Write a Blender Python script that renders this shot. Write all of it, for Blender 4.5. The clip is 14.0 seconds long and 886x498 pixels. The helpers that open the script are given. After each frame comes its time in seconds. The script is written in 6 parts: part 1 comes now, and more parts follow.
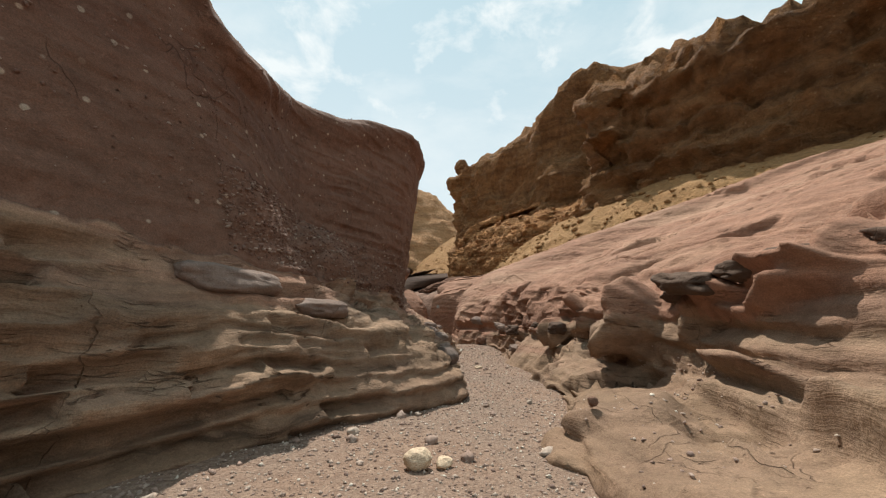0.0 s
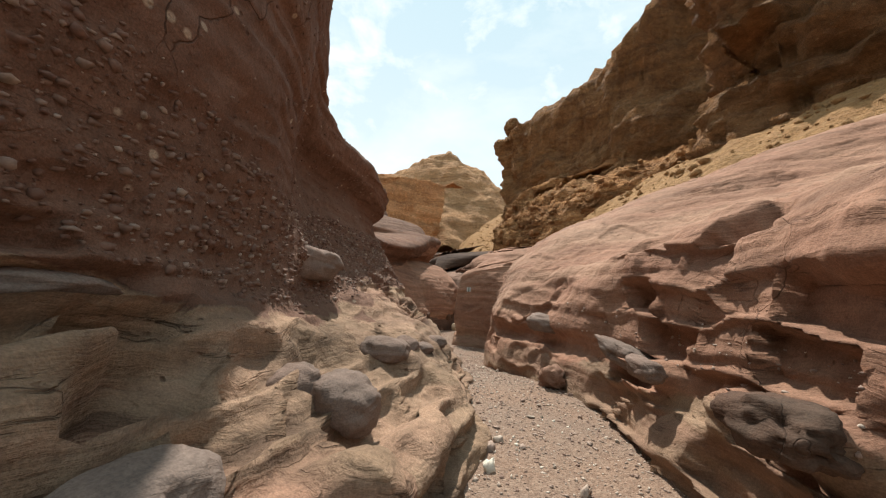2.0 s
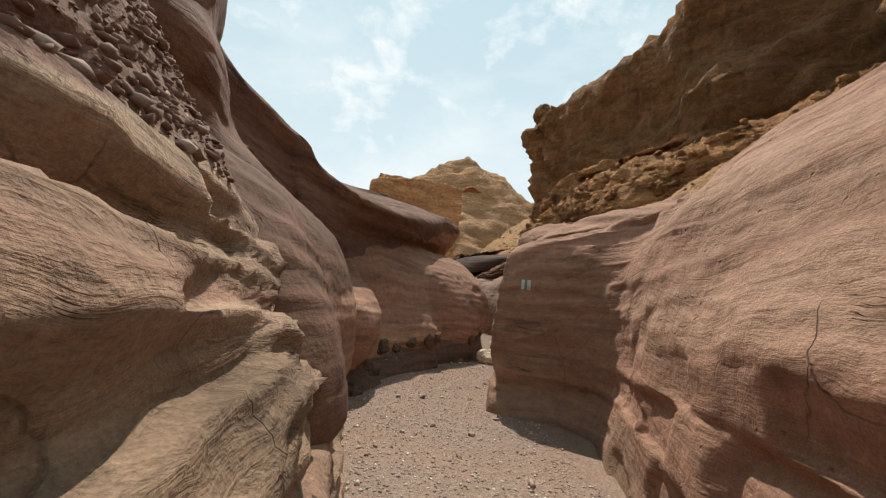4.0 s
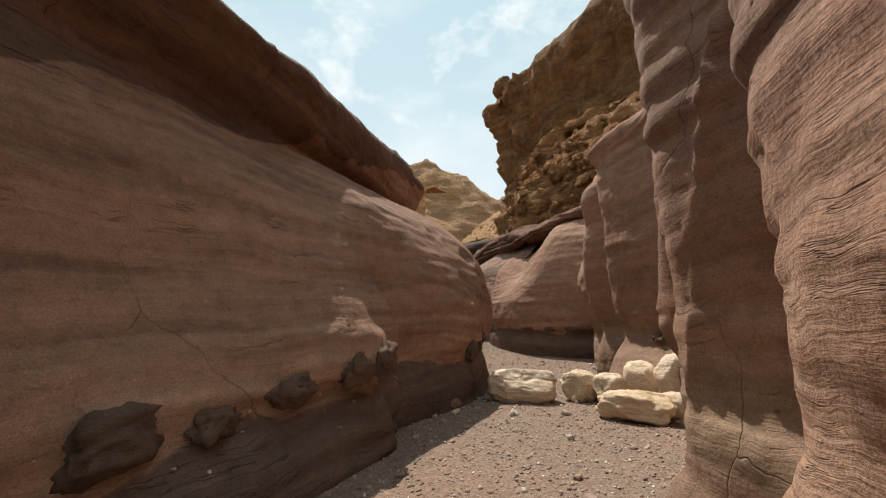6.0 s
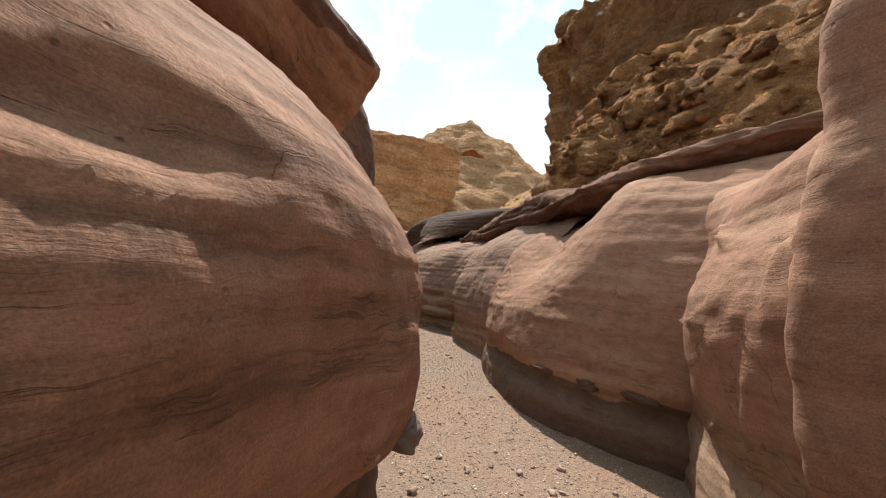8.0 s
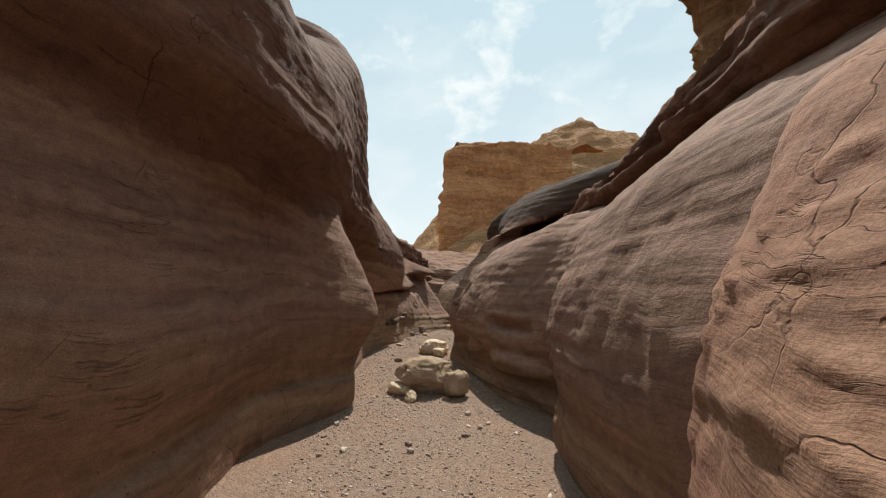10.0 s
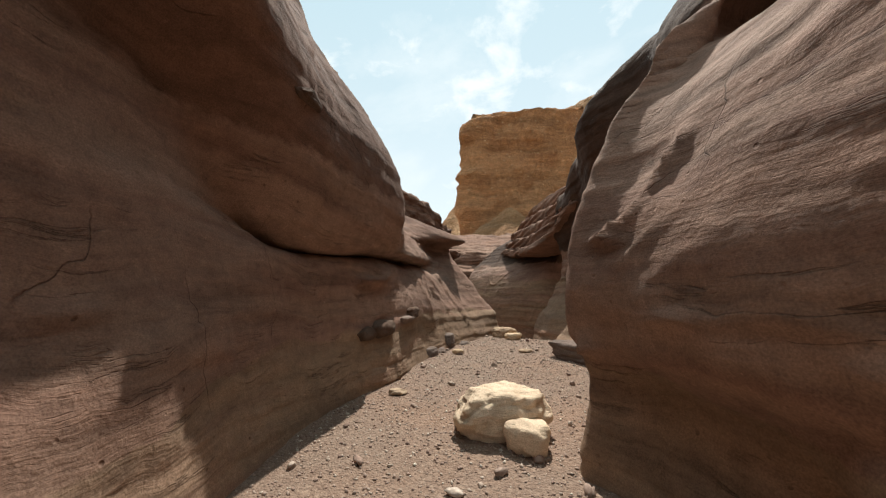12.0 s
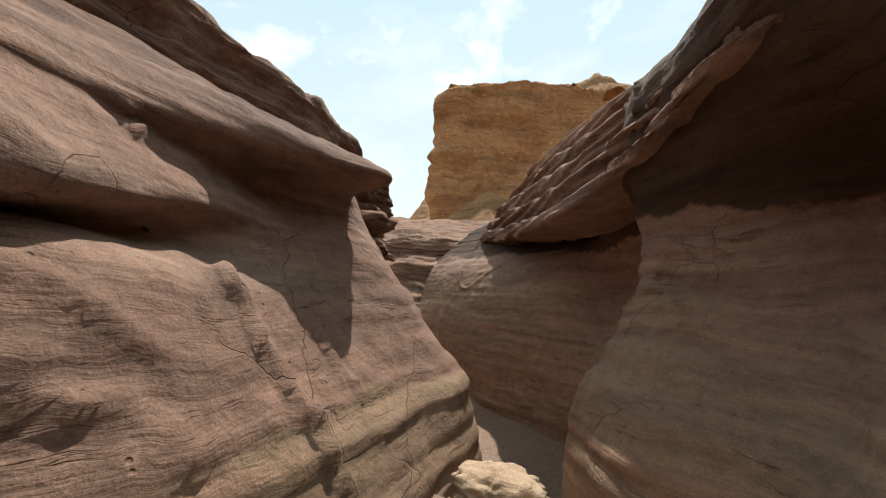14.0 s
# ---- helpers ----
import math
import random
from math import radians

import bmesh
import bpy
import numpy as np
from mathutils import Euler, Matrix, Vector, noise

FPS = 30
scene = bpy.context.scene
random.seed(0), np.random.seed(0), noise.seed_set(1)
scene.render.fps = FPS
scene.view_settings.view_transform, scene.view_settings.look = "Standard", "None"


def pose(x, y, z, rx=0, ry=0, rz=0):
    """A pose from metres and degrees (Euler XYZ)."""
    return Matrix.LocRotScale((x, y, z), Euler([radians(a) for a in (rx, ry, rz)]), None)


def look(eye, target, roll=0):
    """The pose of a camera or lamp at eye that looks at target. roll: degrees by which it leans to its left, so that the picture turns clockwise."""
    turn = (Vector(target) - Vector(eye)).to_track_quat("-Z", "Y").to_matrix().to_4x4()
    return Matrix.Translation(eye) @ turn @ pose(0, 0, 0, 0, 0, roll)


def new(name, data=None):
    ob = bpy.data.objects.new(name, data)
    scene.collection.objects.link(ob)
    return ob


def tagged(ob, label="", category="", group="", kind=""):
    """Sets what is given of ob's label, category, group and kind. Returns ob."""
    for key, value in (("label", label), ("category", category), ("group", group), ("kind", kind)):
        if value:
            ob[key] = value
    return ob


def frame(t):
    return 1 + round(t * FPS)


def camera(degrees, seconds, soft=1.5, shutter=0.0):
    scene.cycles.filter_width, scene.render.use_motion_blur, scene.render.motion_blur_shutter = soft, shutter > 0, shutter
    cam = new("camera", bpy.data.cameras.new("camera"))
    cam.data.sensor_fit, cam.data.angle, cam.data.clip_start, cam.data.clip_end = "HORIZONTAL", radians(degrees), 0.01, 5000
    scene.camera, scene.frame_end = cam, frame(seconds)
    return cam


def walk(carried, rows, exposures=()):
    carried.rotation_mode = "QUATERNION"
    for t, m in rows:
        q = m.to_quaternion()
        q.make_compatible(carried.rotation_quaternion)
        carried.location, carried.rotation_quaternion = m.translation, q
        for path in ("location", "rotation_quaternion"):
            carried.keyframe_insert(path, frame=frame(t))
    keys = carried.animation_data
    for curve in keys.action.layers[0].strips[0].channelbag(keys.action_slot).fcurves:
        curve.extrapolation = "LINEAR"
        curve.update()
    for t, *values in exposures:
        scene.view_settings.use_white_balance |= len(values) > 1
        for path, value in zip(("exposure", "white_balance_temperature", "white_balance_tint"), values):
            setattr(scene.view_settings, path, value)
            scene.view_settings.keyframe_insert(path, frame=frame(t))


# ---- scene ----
# ------------------------------------------------------------------ camera
cam = camera(102.5, 14.0, 1.2)
PATH = [
    (0.0, (0.317, 1.556, 1.413), (0.285, 3.540, 1.663), 2.1),
    (0.5, (0.566, 3.142, 1.171), (0.470, 5.127, 1.394), 3.7),
    (1.0, (0.668, 4.677, 1.018), (0.504, 6.661, 1.219), 4.2),
    (1.5, (0.695, 6.119, 1.041), (0.461, 8.099, 1.208), 3.8),
    (2.0, (0.631, 7.572, 1.187), (0.333, 9.545, 1.332), 3.8),
    (2.5, (0.473, 8.755, 1.373), (0.095, 10.715, 1.485), 5.2),
    (5.0, (-0.774, 15.645, 0.199), (-1.184, 17.582, 0.481), 3.9),
    (5.5, (-0.947, 16.667, 0.130), (-1.258, 18.622, 0.419), -0.2),
    (6.0, (-0.940, 17.608, 0.103), (-1.157, 19.575, 0.392), -2.1),
    (6.5, (-0.766, 18.472, 0.158), (-0.983, 20.453, 0.330), 0.9),
    (7.0, (-0.555, 19.395, 0.262), (-0.800, 21.380, 0.291), 0.8),
    (7.5, (-0.487, 20.649, 0.366), (-0.737, 22.632, 0.421), 0.4),
    (8.0, (-0.387, 22.025, 0.468), (-0.791, 23.980, 0.583), 6.4),
    (10.5, (-1.446, 28.741, 0.089), (-2.558, 30.388, 0.309), -0.5),
    (11.0, (-2.414, 29.815, -0.084), (-3.523, 31.465, 0.135), -3.1),
    (11.5, (-3.282, 31.010, -0.218), (-4.411, 32.647, -0.003), -1.5),
    (12.0, (-4.139, 32.198, -0.290), (-5.252, 33.847, -0.084), -0.8),
    (12.5, (-4.946, 33.297, -0.299), (-5.960, 35.006, -0.072), -4.9),
    (13.0, (-5.588, 34.438, -0.288), (-6.517, 36.192, -0.037), -7.7),
    (13.5, (-6.079, 35.672, -0.247), (-7.002, 37.429, -0.005), -4.5),
    (14.0, (-6.400, 36.847, -0.128), (-7.395, 38.573, 0.049), 0.9),
]
EXPOSURES = [(0.0, 0.08), (1.5, 0.32), (2.5, 0.28), (5.0, 0.05), (6.2, 0.18), (7.0, 0.45), (8.0, 0.55), (10.5, 0.04), (11.5, 0.18), (13.0, 0.27), (14.0, 0.33)]
walk(cam, [(t, look(eye, target, roll)) for t, eye, target, roll in PATH], EXPOSURES)

# ------------------------------------------------------------------ light
SUN_AZ, SUN_EL = radians(21), radians(59)      # degrees left of +y, above the horizon


def make_world():
    world = bpy.data.worlds.new("desert_sky")
    scene.world = world
    world.use_nodes = True
    nt = world.node_tree
    nt.nodes.clear()
    out = nt.nodes.new("ShaderNodeOutputWorld")
    bg = nt.nodes.new("ShaderNodeBackground")
    bg.inputs["Strength"].default_value = 0.100
    sky = nt.nodes.new("ShaderNodeTexSky")
    sky.sky_type = "NISHITA"
    sky.sun_disc = False
    sky.sun_elevation = SUN_EL
    sky.sun_rotation = -SUN_AZ
    sky.air_density, sky.dust_density, sky.ozone_density = 1.0, 0.4, 1.0
    # thin broken cloud, laid over the sky by direction
    co = nt.nodes.new("ShaderNodeTexCoord")
    mp = nt.nodes.new("ShaderNodeMapping")
    mp.inputs["Scale"].default_value = (1.0, 1.0, 1.7)
    nt.links.new(co.outputs["Generated"], mp.inputs["Vector"])
    fac = []
    for scale, detail, lo, hi, most in ((2.1, 7.0, 0.46, 0.72, 0.75), (6.0, 9.0, 0.53, 0.68, 0.85)):
        n1 = nt.nodes.new("ShaderNodeTexNoise")
        n1.inputs["Scale"].default_value, n1.inputs["Detail"].default_value = scale, detail
        n1.inputs["Roughness"].default_value, n1.inputs["Distortion"].default_value = 0.58, 0.25
        nt.links.new(mp.outputs["Vector"], n1.inputs["Vector"])
        ramp = nt.nodes.new("ShaderNodeValToRGB")
        ramp.color_ramp.elements[0].position, ramp.color_ramp.elements[1].position = lo, hi
        ramp.color_ramp.elements[0].color, ramp.color_ramp.elements[1].color = (0.0, 0.0, 0.0, 1), (most, most, most, 1)
        nt.links.new(n1.outputs["Fac"], ramp.inputs["Fac"])
        fac.append(ramp.outputs["Color"])
    both = nt.nodes.new("ShaderNodeMath")
    both.operation = "MAXIMUM"
    nt.links.new(fac[0], both.inputs[0])
    nt.links.new(fac[1], both.inputs[1])
    mix = nt.nodes.new("ShaderNodeMix")
    mix.data_type = "RGBA"
    nt.links.new(both.outputs[0], mix.inputs["Factor"])
    # thin haze under the clouds, whiter towards the horizon
    sep = nt.nodes.new("ShaderNodeSeparateXYZ")
    nt.links.new(co.outputs["Generated"], sep.inputs[0])
    pale = nt.nodes.new("ShaderNodeValToRGB")
    pale.color_ramp.elements[0].position, pale.color_ramp.elements[1].position = 0.18, 0.75
    pale.color_ramp.elements[0].color, pale.color_ramp.elements[1].color = (0.84, 0.93, 0.92, 1), (0.58, 0.79, 0.84, 1)
    nt.links.new(sep.outputs["Z"], pale.inputs["Fac"])
    lift = nt.nodes.new("ShaderNodeVectorMath")
    lift.operation = "SCALE"
    lift.inputs["Scale"].default_value = 10.0
    nt.links.new(pale.outputs["Color"], lift.inputs[0])
    haze = nt.nodes.new("ShaderNodeMix")
    haze.data_type = "RGBA"
    haze.inputs["Factor"].default_value = 0.78
    nt.links.new(sky.outputs["Color"], haze.inputs[6])
    nt.links.new(lift.outputs[0], haze.inputs[7])
    nt.links.new(haze.outputs[2], mix.inputs[6])
    mix.inputs[7].default_value = (9.0, 9.5, 9.5, 1)
    nt.links.new(mix.outputs[2], bg.inputs["Color"])
    nt.links.new(bg.outputs["Background"], out.inputs["Surface"])


def make_sun():
    data = bpy.data.lights.new("sun", "SUN")
    data.energy, data.angle, data.color = 5.0, radians(0.6), (1.0, 0.95, 0.87)
    ob = new("sun", data)
    way = Vector((-math.sin(SUN_AZ) * math.cos(SUN_EL), math.cos(SUN_AZ) * math.cos(SUN_EL), math.sin(SUN_EL)))
    ob.matrix_world = look(way * 60, (0, 0, 0))


make_world()
make_sun()


# ------------------------------------------------------------------ materials
def node(nt, kind, **values):
    n = nt.nodes.new(kind)
    for key, value in values.items():
        n.inputs[key].default_value = value
    return n


def noise_node(nt, vec, scale, detail=6.0, rough=0.55, distort=0.0):
    n = node(nt, "ShaderNodeTexNoise", Scale=scale, Detail=detail, Roughness=rough, Distortion=distort)
    nt.links.new(vec, n.inputs["Vector"])
    return n.outputs["Fac"]


def ramp_node(nt, fac, stops):
    r = nt.nodes.new("ShaderNodeValToRGB")
    els = r.color_ramp.elements
    while len(els) < len(stops):
        els.new(0.5)
    for e, (p, c) in zip(els, stops):
        e.position = p
        e.color = (*c, 1) if len(c) == 3 else c
    nt.links.new(fac, r.inputs["Fac"])
    return r.outputs["Color"]


def math_node(nt, op, a, b=None):
    n = nt.nodes.new("ShaderNodeMath")
    n.operation = op
    for i, v in enumerate((a, b)):
        if v is None:
            continue
        if isinstance(v, (int, float)):
            n.inputs[i].default_value = v
        else:
            nt.links.new(v, n.inputs[i])
    return n.outputs[0]


def mix_node(nt, fac, a, b, blend="MIX"):
    n = nt.nodes.new("ShaderNodeMix")
    n.data_type, n.blend_type = "RGBA", blend
    for sock, v in ((n.inputs["Factor"], fac), (n.inputs[6], a), (n.inputs[7], b)):
        if isinstance(v, (int, float)):
            sock.default_value = v
        elif isinstance(v, tuple):
            sock.default_value = (*v, 1)
        else:
            nt.links.new(v, sock)
    return n.outputs[2]


def grey(v):
    return (v, v, v)


def rock_tint(bands, blotch, mottle=0.45, speck=None):
    return dict(bands=bands, blotch=blotch, mottle=mottle, speck=speck)


def rock_material(name, tints, band_scale=1.0, dip=0.06, grain=0.6, relief=0.03, rough=0.93, streak=0.5, size=1.0, cracks=0.6, plain_top=False, crack_width=0.0035, seams=0.3):
    """Bedded rock: bands of colour by warped height, blotches, fine lamination, grain and relief.
    With several tints, the attribute "zone" of the mesh says which bed is which rock."""
    mat = bpy.data.materials.new(name)
    mat.use_nodes = True
    nt = mat.node_tree
    bsdf = nt.nodes["Principled BSDF"]
    bsdf.inputs["Roughness"].default_value = rough
    bsdf.inputs["Specular IOR Level"].default_value = 0.22
    geo = nt.nodes.new("ShaderNodeNewGeometry")
    pos = geo.outputs["Position"]
    sep = nt.nodes.new("ShaderNodeSeparateXYZ")
    nt.links.new(pos, sep.inputs[0])
    # height, dipped along the canyon and warped
    warp = noise_node(nt, pos, 0.55 / size, 5)
    h = math_node(nt, "ADD", sep.outputs["Z"], math_node(nt, "MULTIPLY", sep.outputs["Y"], dip))
    h = math_node(nt, "ADD", h, math_node(nt, "MULTIPLY", warp, 0.55 * size))
    comb = nt.nodes.new("ShaderNodeCombineXYZ")
    nt.links.new(math_node(nt, "MULTIPLY", sep.outputs["X"], 0.08), comb.inputs[0])
    nt.links.new(math_node(nt, "MULTIPLY", sep.outputs["Y"], 0.08), comb.inputs[1])
    nt.links.new(h, comb.inputs[2])
    hv = comb.outputs[0]
    broad = noise_node(nt, hv, 1.5 * band_scale / size, 4, 0.55)
    fine = noise_node(nt, hv, 9 * band_scale / size, 8, 0.66)
    patch = noise_node(nt, pos, 1.1 / size, 8, 0.65, 0.5)
    b1 = ramp_node(nt, patch, [(0.44, grey(0)), (0.66, grey(1))])
    zone = None
    if len(tints) > 1:
        att = nt.nodes.new("ShaderNodeAttribute")
        att.attribute_name = "zone"
        rag = math_node(nt, "MULTIPLY", math_node(nt, "SUBTRACT", noise_node(nt, pos, 6.0, 6, 0.65), 0.5), 0.9)
        zone = math_node(nt, "ADD", att.outputs["Fac"], rag)
    col = None
    for k, t in enumerate(tints):
        c = ramp_node(nt, broad, t["bands"])
        c = mix_node(nt, math_node(nt, "MULTIPLY", b1, t["mottle"]), c, t["blotch"])
        if t["speck"]:
            v = node(nt, "ShaderNodeTexVoronoi", Scale=t["speck"][1])
            nt.links.new(pos, v.inputs["Vector"])
            edge = ramp_node(nt, v.outputs["Distance"], [(0.20, grey(1)), (0.30, grey(0))])
            pick = ramp_node(nt, v.outputs["Color"], [(t["speck"][2], grey(0)), (t["speck"][2] + 0.02, grey(1))])
            c = mix_node(nt, math_node(nt, "MULTIPLY", edge, pick), c, t["speck"][0])
        if col is None:
            col = c
        else:
            f = ramp_node(nt, math_node(nt, "SUBTRACT", zone, k - 1.0), [(0.42, grey(0)), (0.58, grey(1))])
            col = mix_node(nt, f, col, c)
    lam = ramp_node(nt, fine, [(0.36, grey(1 - 0.55 * streak)), (0.44, grey(1 - 0.12 * streak)), (0.5, grey(1.0)), (0.62, grey(1 + 0.38 * streak))])
    keep = ramp_node(nt, zone, [(0.40, grey(1)), (0.60, grey(0.12))]) if plain_top else 1.0
    col = mix_node(nt, keep, col, mix_node(nt, 1.0, col, lam, "MULTIPLY"))
    # beds parted along thin dark broken lines, small pits and scuffs
    part_at = math_node(nt, "ABSOLUTE", math_node(nt, "SUBTRACT", noise_node(nt, hv, 5.5 / size, 6, 0.6), 0.5))
    seam = ramp_node(nt, part_at, [(0.0, grey(1)), (0.007, grey(0))])
    gate = ramp_node(nt, noise_node(nt, pos, 2.2 / size, 5, 0.6), [(0.50, grey(0)), (0.60, grey(1))])
    seam = math_node(nt, "MULTIPLY", math_node(nt, "MULTIPLY", seam, gate), keep)
    pit = node(nt, "ShaderNodeTexVoronoi", Scale=24.0 / size)
    nt.links.new(pos, pit.inputs["Vector"])
    hole = ramp_node(nt, pit.outputs["Distance"], [(0.10, grey(1)), (0.26, grey(0))])
    few = ramp_node(nt, pit.outputs["Color"], [(0.80, grey(0)), (0.84, grey(1))])
    hole = math_node(nt, "MULTIPLY", math_node(nt, "MULTIPLY", hole, few), ramp_node(nt, patch, [(0.46, grey(0)), (0.56, grey(1))]))
    col = mix_node(nt, math_node(nt, "MULTIPLY", math_node(nt, "MAXIMUM", seam, hole), seams), col, mix_node(nt, 1.0, col, (0.36, 0.31, 0.28), "MULTIPLY"))
    scuff = ramp_node(nt, noise_node(nt, pos, 17.0 / size, 10, 0.75, 0.6), [(0.34, grey(0.80)), (0.44, grey(1.0)), (0.58, grey(1.0)), (0.68, grey(1.34))])
    col = mix_node(nt, 1.0, col, scuff, "MULTIPLY")
    g1 = ramp_node(nt, noise_node(nt, pos, 9.0 / size, 9, 0.72), [(0.34, grey(0.68)), (0.5, grey(1.0)), (0.66, grey(1.22))])
    col = mix_node(nt, grain, col, mix_node(nt, 1.0, col, g1, "MULTIPLY"))
    chip = node(nt, "ShaderNodeTexVoronoi", Scale=17.0 / size)
    nt.links.new(pos, chip.inputs["Vector"])
    spot = ramp_node(nt, chip.outputs["Distance"], [(0.09, grey(1)), (0.15, grey(0))])
    rare = ramp_node(nt, chip.outputs["Color"], [(0.93, grey(0)), (0.95, grey(1))])
    col = mix_node(nt, math_node(nt, "MULTIPLY", math_node(nt, "MULTIPLY", spot, rare), 0.55), col, (0.48, 0.38, 0.30))
    grit = noise_node(nt, pos, 130.0 / size, 3, 0.7)
    g2 = ramp_node(nt, grit, [(0.36, grey(0.68)), (0.64, grey(1.30))])
    col = mix_node(nt, grain, col, mix_node(nt, 1.0, col, g2, "MULTIPLY"))
    # thin upright joints and bedding cracks, the shade inside them painted as dark lines
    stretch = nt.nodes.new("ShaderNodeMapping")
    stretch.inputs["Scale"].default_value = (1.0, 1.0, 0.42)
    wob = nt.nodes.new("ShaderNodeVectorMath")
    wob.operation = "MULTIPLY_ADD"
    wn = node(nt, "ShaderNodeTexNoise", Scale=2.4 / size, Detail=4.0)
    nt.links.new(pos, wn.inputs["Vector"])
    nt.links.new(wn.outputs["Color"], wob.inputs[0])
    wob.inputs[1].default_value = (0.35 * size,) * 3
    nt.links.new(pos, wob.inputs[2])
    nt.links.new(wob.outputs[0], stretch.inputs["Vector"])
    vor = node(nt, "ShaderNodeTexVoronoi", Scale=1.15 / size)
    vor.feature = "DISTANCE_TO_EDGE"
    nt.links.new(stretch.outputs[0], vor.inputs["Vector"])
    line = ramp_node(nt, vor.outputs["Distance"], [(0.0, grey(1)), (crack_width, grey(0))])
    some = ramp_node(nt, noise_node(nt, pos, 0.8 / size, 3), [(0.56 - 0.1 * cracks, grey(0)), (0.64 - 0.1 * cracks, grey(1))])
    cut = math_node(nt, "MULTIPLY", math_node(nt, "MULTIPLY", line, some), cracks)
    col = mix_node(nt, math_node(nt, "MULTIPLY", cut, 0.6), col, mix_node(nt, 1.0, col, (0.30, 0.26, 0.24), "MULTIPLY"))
    nt.links.new(col, bsdf.inputs["Base Color"])
    # relief: lamination, lumps and grain
    r1 = math_node(nt, "SUBTRACT", math_node(nt, "MULTIPLY", fine, keep), math_node(nt, "MULTIPLY", math_node(nt, "MAXIMUM", seam, hole), 0.9 * seams))
    r2 = math_node(nt, "MULTIPLY", noise_node(nt, pos, (5.0 if size < 2 else 8.0) / size, 8 if size < 2 else 12, 0.58 if size < 2 else 0.72), 1.5)
    r3 = math_node(nt, "MULTIPLY", grit, 0.05)
    bump = nt.nodes.new("ShaderNodeBump")
    bump.inputs["Strength"].default_value, bump.inputs["Distance"].default_value = 1.0, relief
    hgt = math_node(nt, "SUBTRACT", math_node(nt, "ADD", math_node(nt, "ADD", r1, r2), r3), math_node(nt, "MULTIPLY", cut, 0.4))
    nt.links.new(hgt, bump.inputs["Height"])
    nt.links.new(bump.outputs["Normal"], bsdf.inputs["Normal"])
    return mat


T_PINK = rock_tint([(0.37, (0.235, 0.125, 0.082)), (0.46, (0.292, 0.158, 0.104)), (0.52, (0.255, 0.134, 0.088)), (0.61, (0.324, 0.193, 0.129))], (0.284, 0.170, 0.110))
T_MAUVE = rock_tint([(0.37, (0.202, 0.118, 0.085)), (0.46, (0.253, 0.153, 0.110)), (0.52, (0.220, 0.128, 0.093)), (0.61, (0.276, 0.178, 0.131))], (0.240, 0.155, 0.109))
T_TAN = rock_tint([(0.37, (0.202, 0.131, 0.083)), (0.46, (0.256, 0.172, 0.112)), (0.53, (0.236, 0.137, 0.092)), (0.61, (0.288, 0.194, 0.126))], (0.222, 0.137, 0.097))
T_CONGLO = rock_tint([(0.30, (0.134, 0.071, 0.049)), (0.5, (0.159, 0.089, 0.061)), (0.7, (0.177, 0.100, 0.070))], (0.129, 0.076, 0.053), 0.5, ((0.355, 0.277, 0.208), 14.0, 0.80))
T_DARK = rock_tint([(0.30, (0.103, 0.054, 0.035)), (0.5, (0.144, 0.075, 0.048)), (0.7, (0.186, 0.094, 0.058))], (0.091, 0.053, 0.037), 0.5)
# one ochre rock twice: darkened for the shaded cliffs, brighter for the sunlit outcrop
T_OCHRE_SHADED = rock_tint([(0.30, (0.216, 0.103, 0.042)), (0.5, (0.263, 0.133, 0.055)), (0.7, (0.294, 0.158, 0.070))], (0.219, 0.098, 0.040), 0.5, ((0.325, 0.195, 0.095), 6.0, 0.72))
T_OCHRE_SUNLIT = rock_tint([(0.30, (0.338, 0.161, 0.066)), (0.5, (0.413, 0.208, 0.086)), (0.7, (0.461, 0.247, 0.109))], (0.344, 0.153, 0.062), 0.5, ((0.509, 0.306, 0.149), 6.0, 0.72))
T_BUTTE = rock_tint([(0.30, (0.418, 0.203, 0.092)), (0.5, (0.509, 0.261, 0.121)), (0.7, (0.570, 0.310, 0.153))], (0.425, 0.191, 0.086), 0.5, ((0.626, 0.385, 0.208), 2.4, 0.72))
T_HILL = rock_tint([(0.37, (0.403, 0.216, 0.103)), (0.5, (0.458, 0.259, 0.128)), (0.62, (0.494, 0.294, 0.154))], (0.409, 0.216, 0.100), 0.5)
T_SCREE = rock_tint([(0.30, (0.248, 0.133, 0.055)), (0.5, (0.282, 0.158, 0.066)), (0.7, (0.306, 0.177, 0.080))], (0.239, 0.121, 0.048), 0.5, ((0.347, 0.216, 0.106), 5.0, 0.7))
T_CREAM = rock_tint([(0.30, (0.578, 0.439, 0.303)), (0.5, (0.647, 0.511, 0.376)), (0.7, (0.693, 0.576, 0.460))], (0.578, 0.384, 0.179), 0.6)
T_PALE = rock_tint([(0.30, (0.363, 0.270, 0.185)), (0.5, (0.440, 0.335, 0.237)), (0.7, (0.490, 0.385, 0.285))], (0.385, 0.250, 0.152), 0.5)
T_SLATE = rock_tint([(0.30, (0.129, 0.098, 0.082)), (0.5, (0.189, 0.143, 0.118)), (0.7, (0.250, 0.184, 0.150))], (0.214, 0.135, 0.101), 0.5)
T_NODULE = rock_tint([(0.30, (0.066, 0.046, 0.034)), (0.5, (0.102, 0.067, 0.048)), (0.7, (0.123, 0.078, 0.053))], (0.137, 0.066, 0.041), 0.45)
T_BROWN = rock_tint([(0.30, (0.184, 0.101, 0.069)), (0.5, (0.224, 0.130, 0.090)), (0.7, (0.256, 0.158, 0.110))], (0.176, 0.108, 0.076), 0.45)

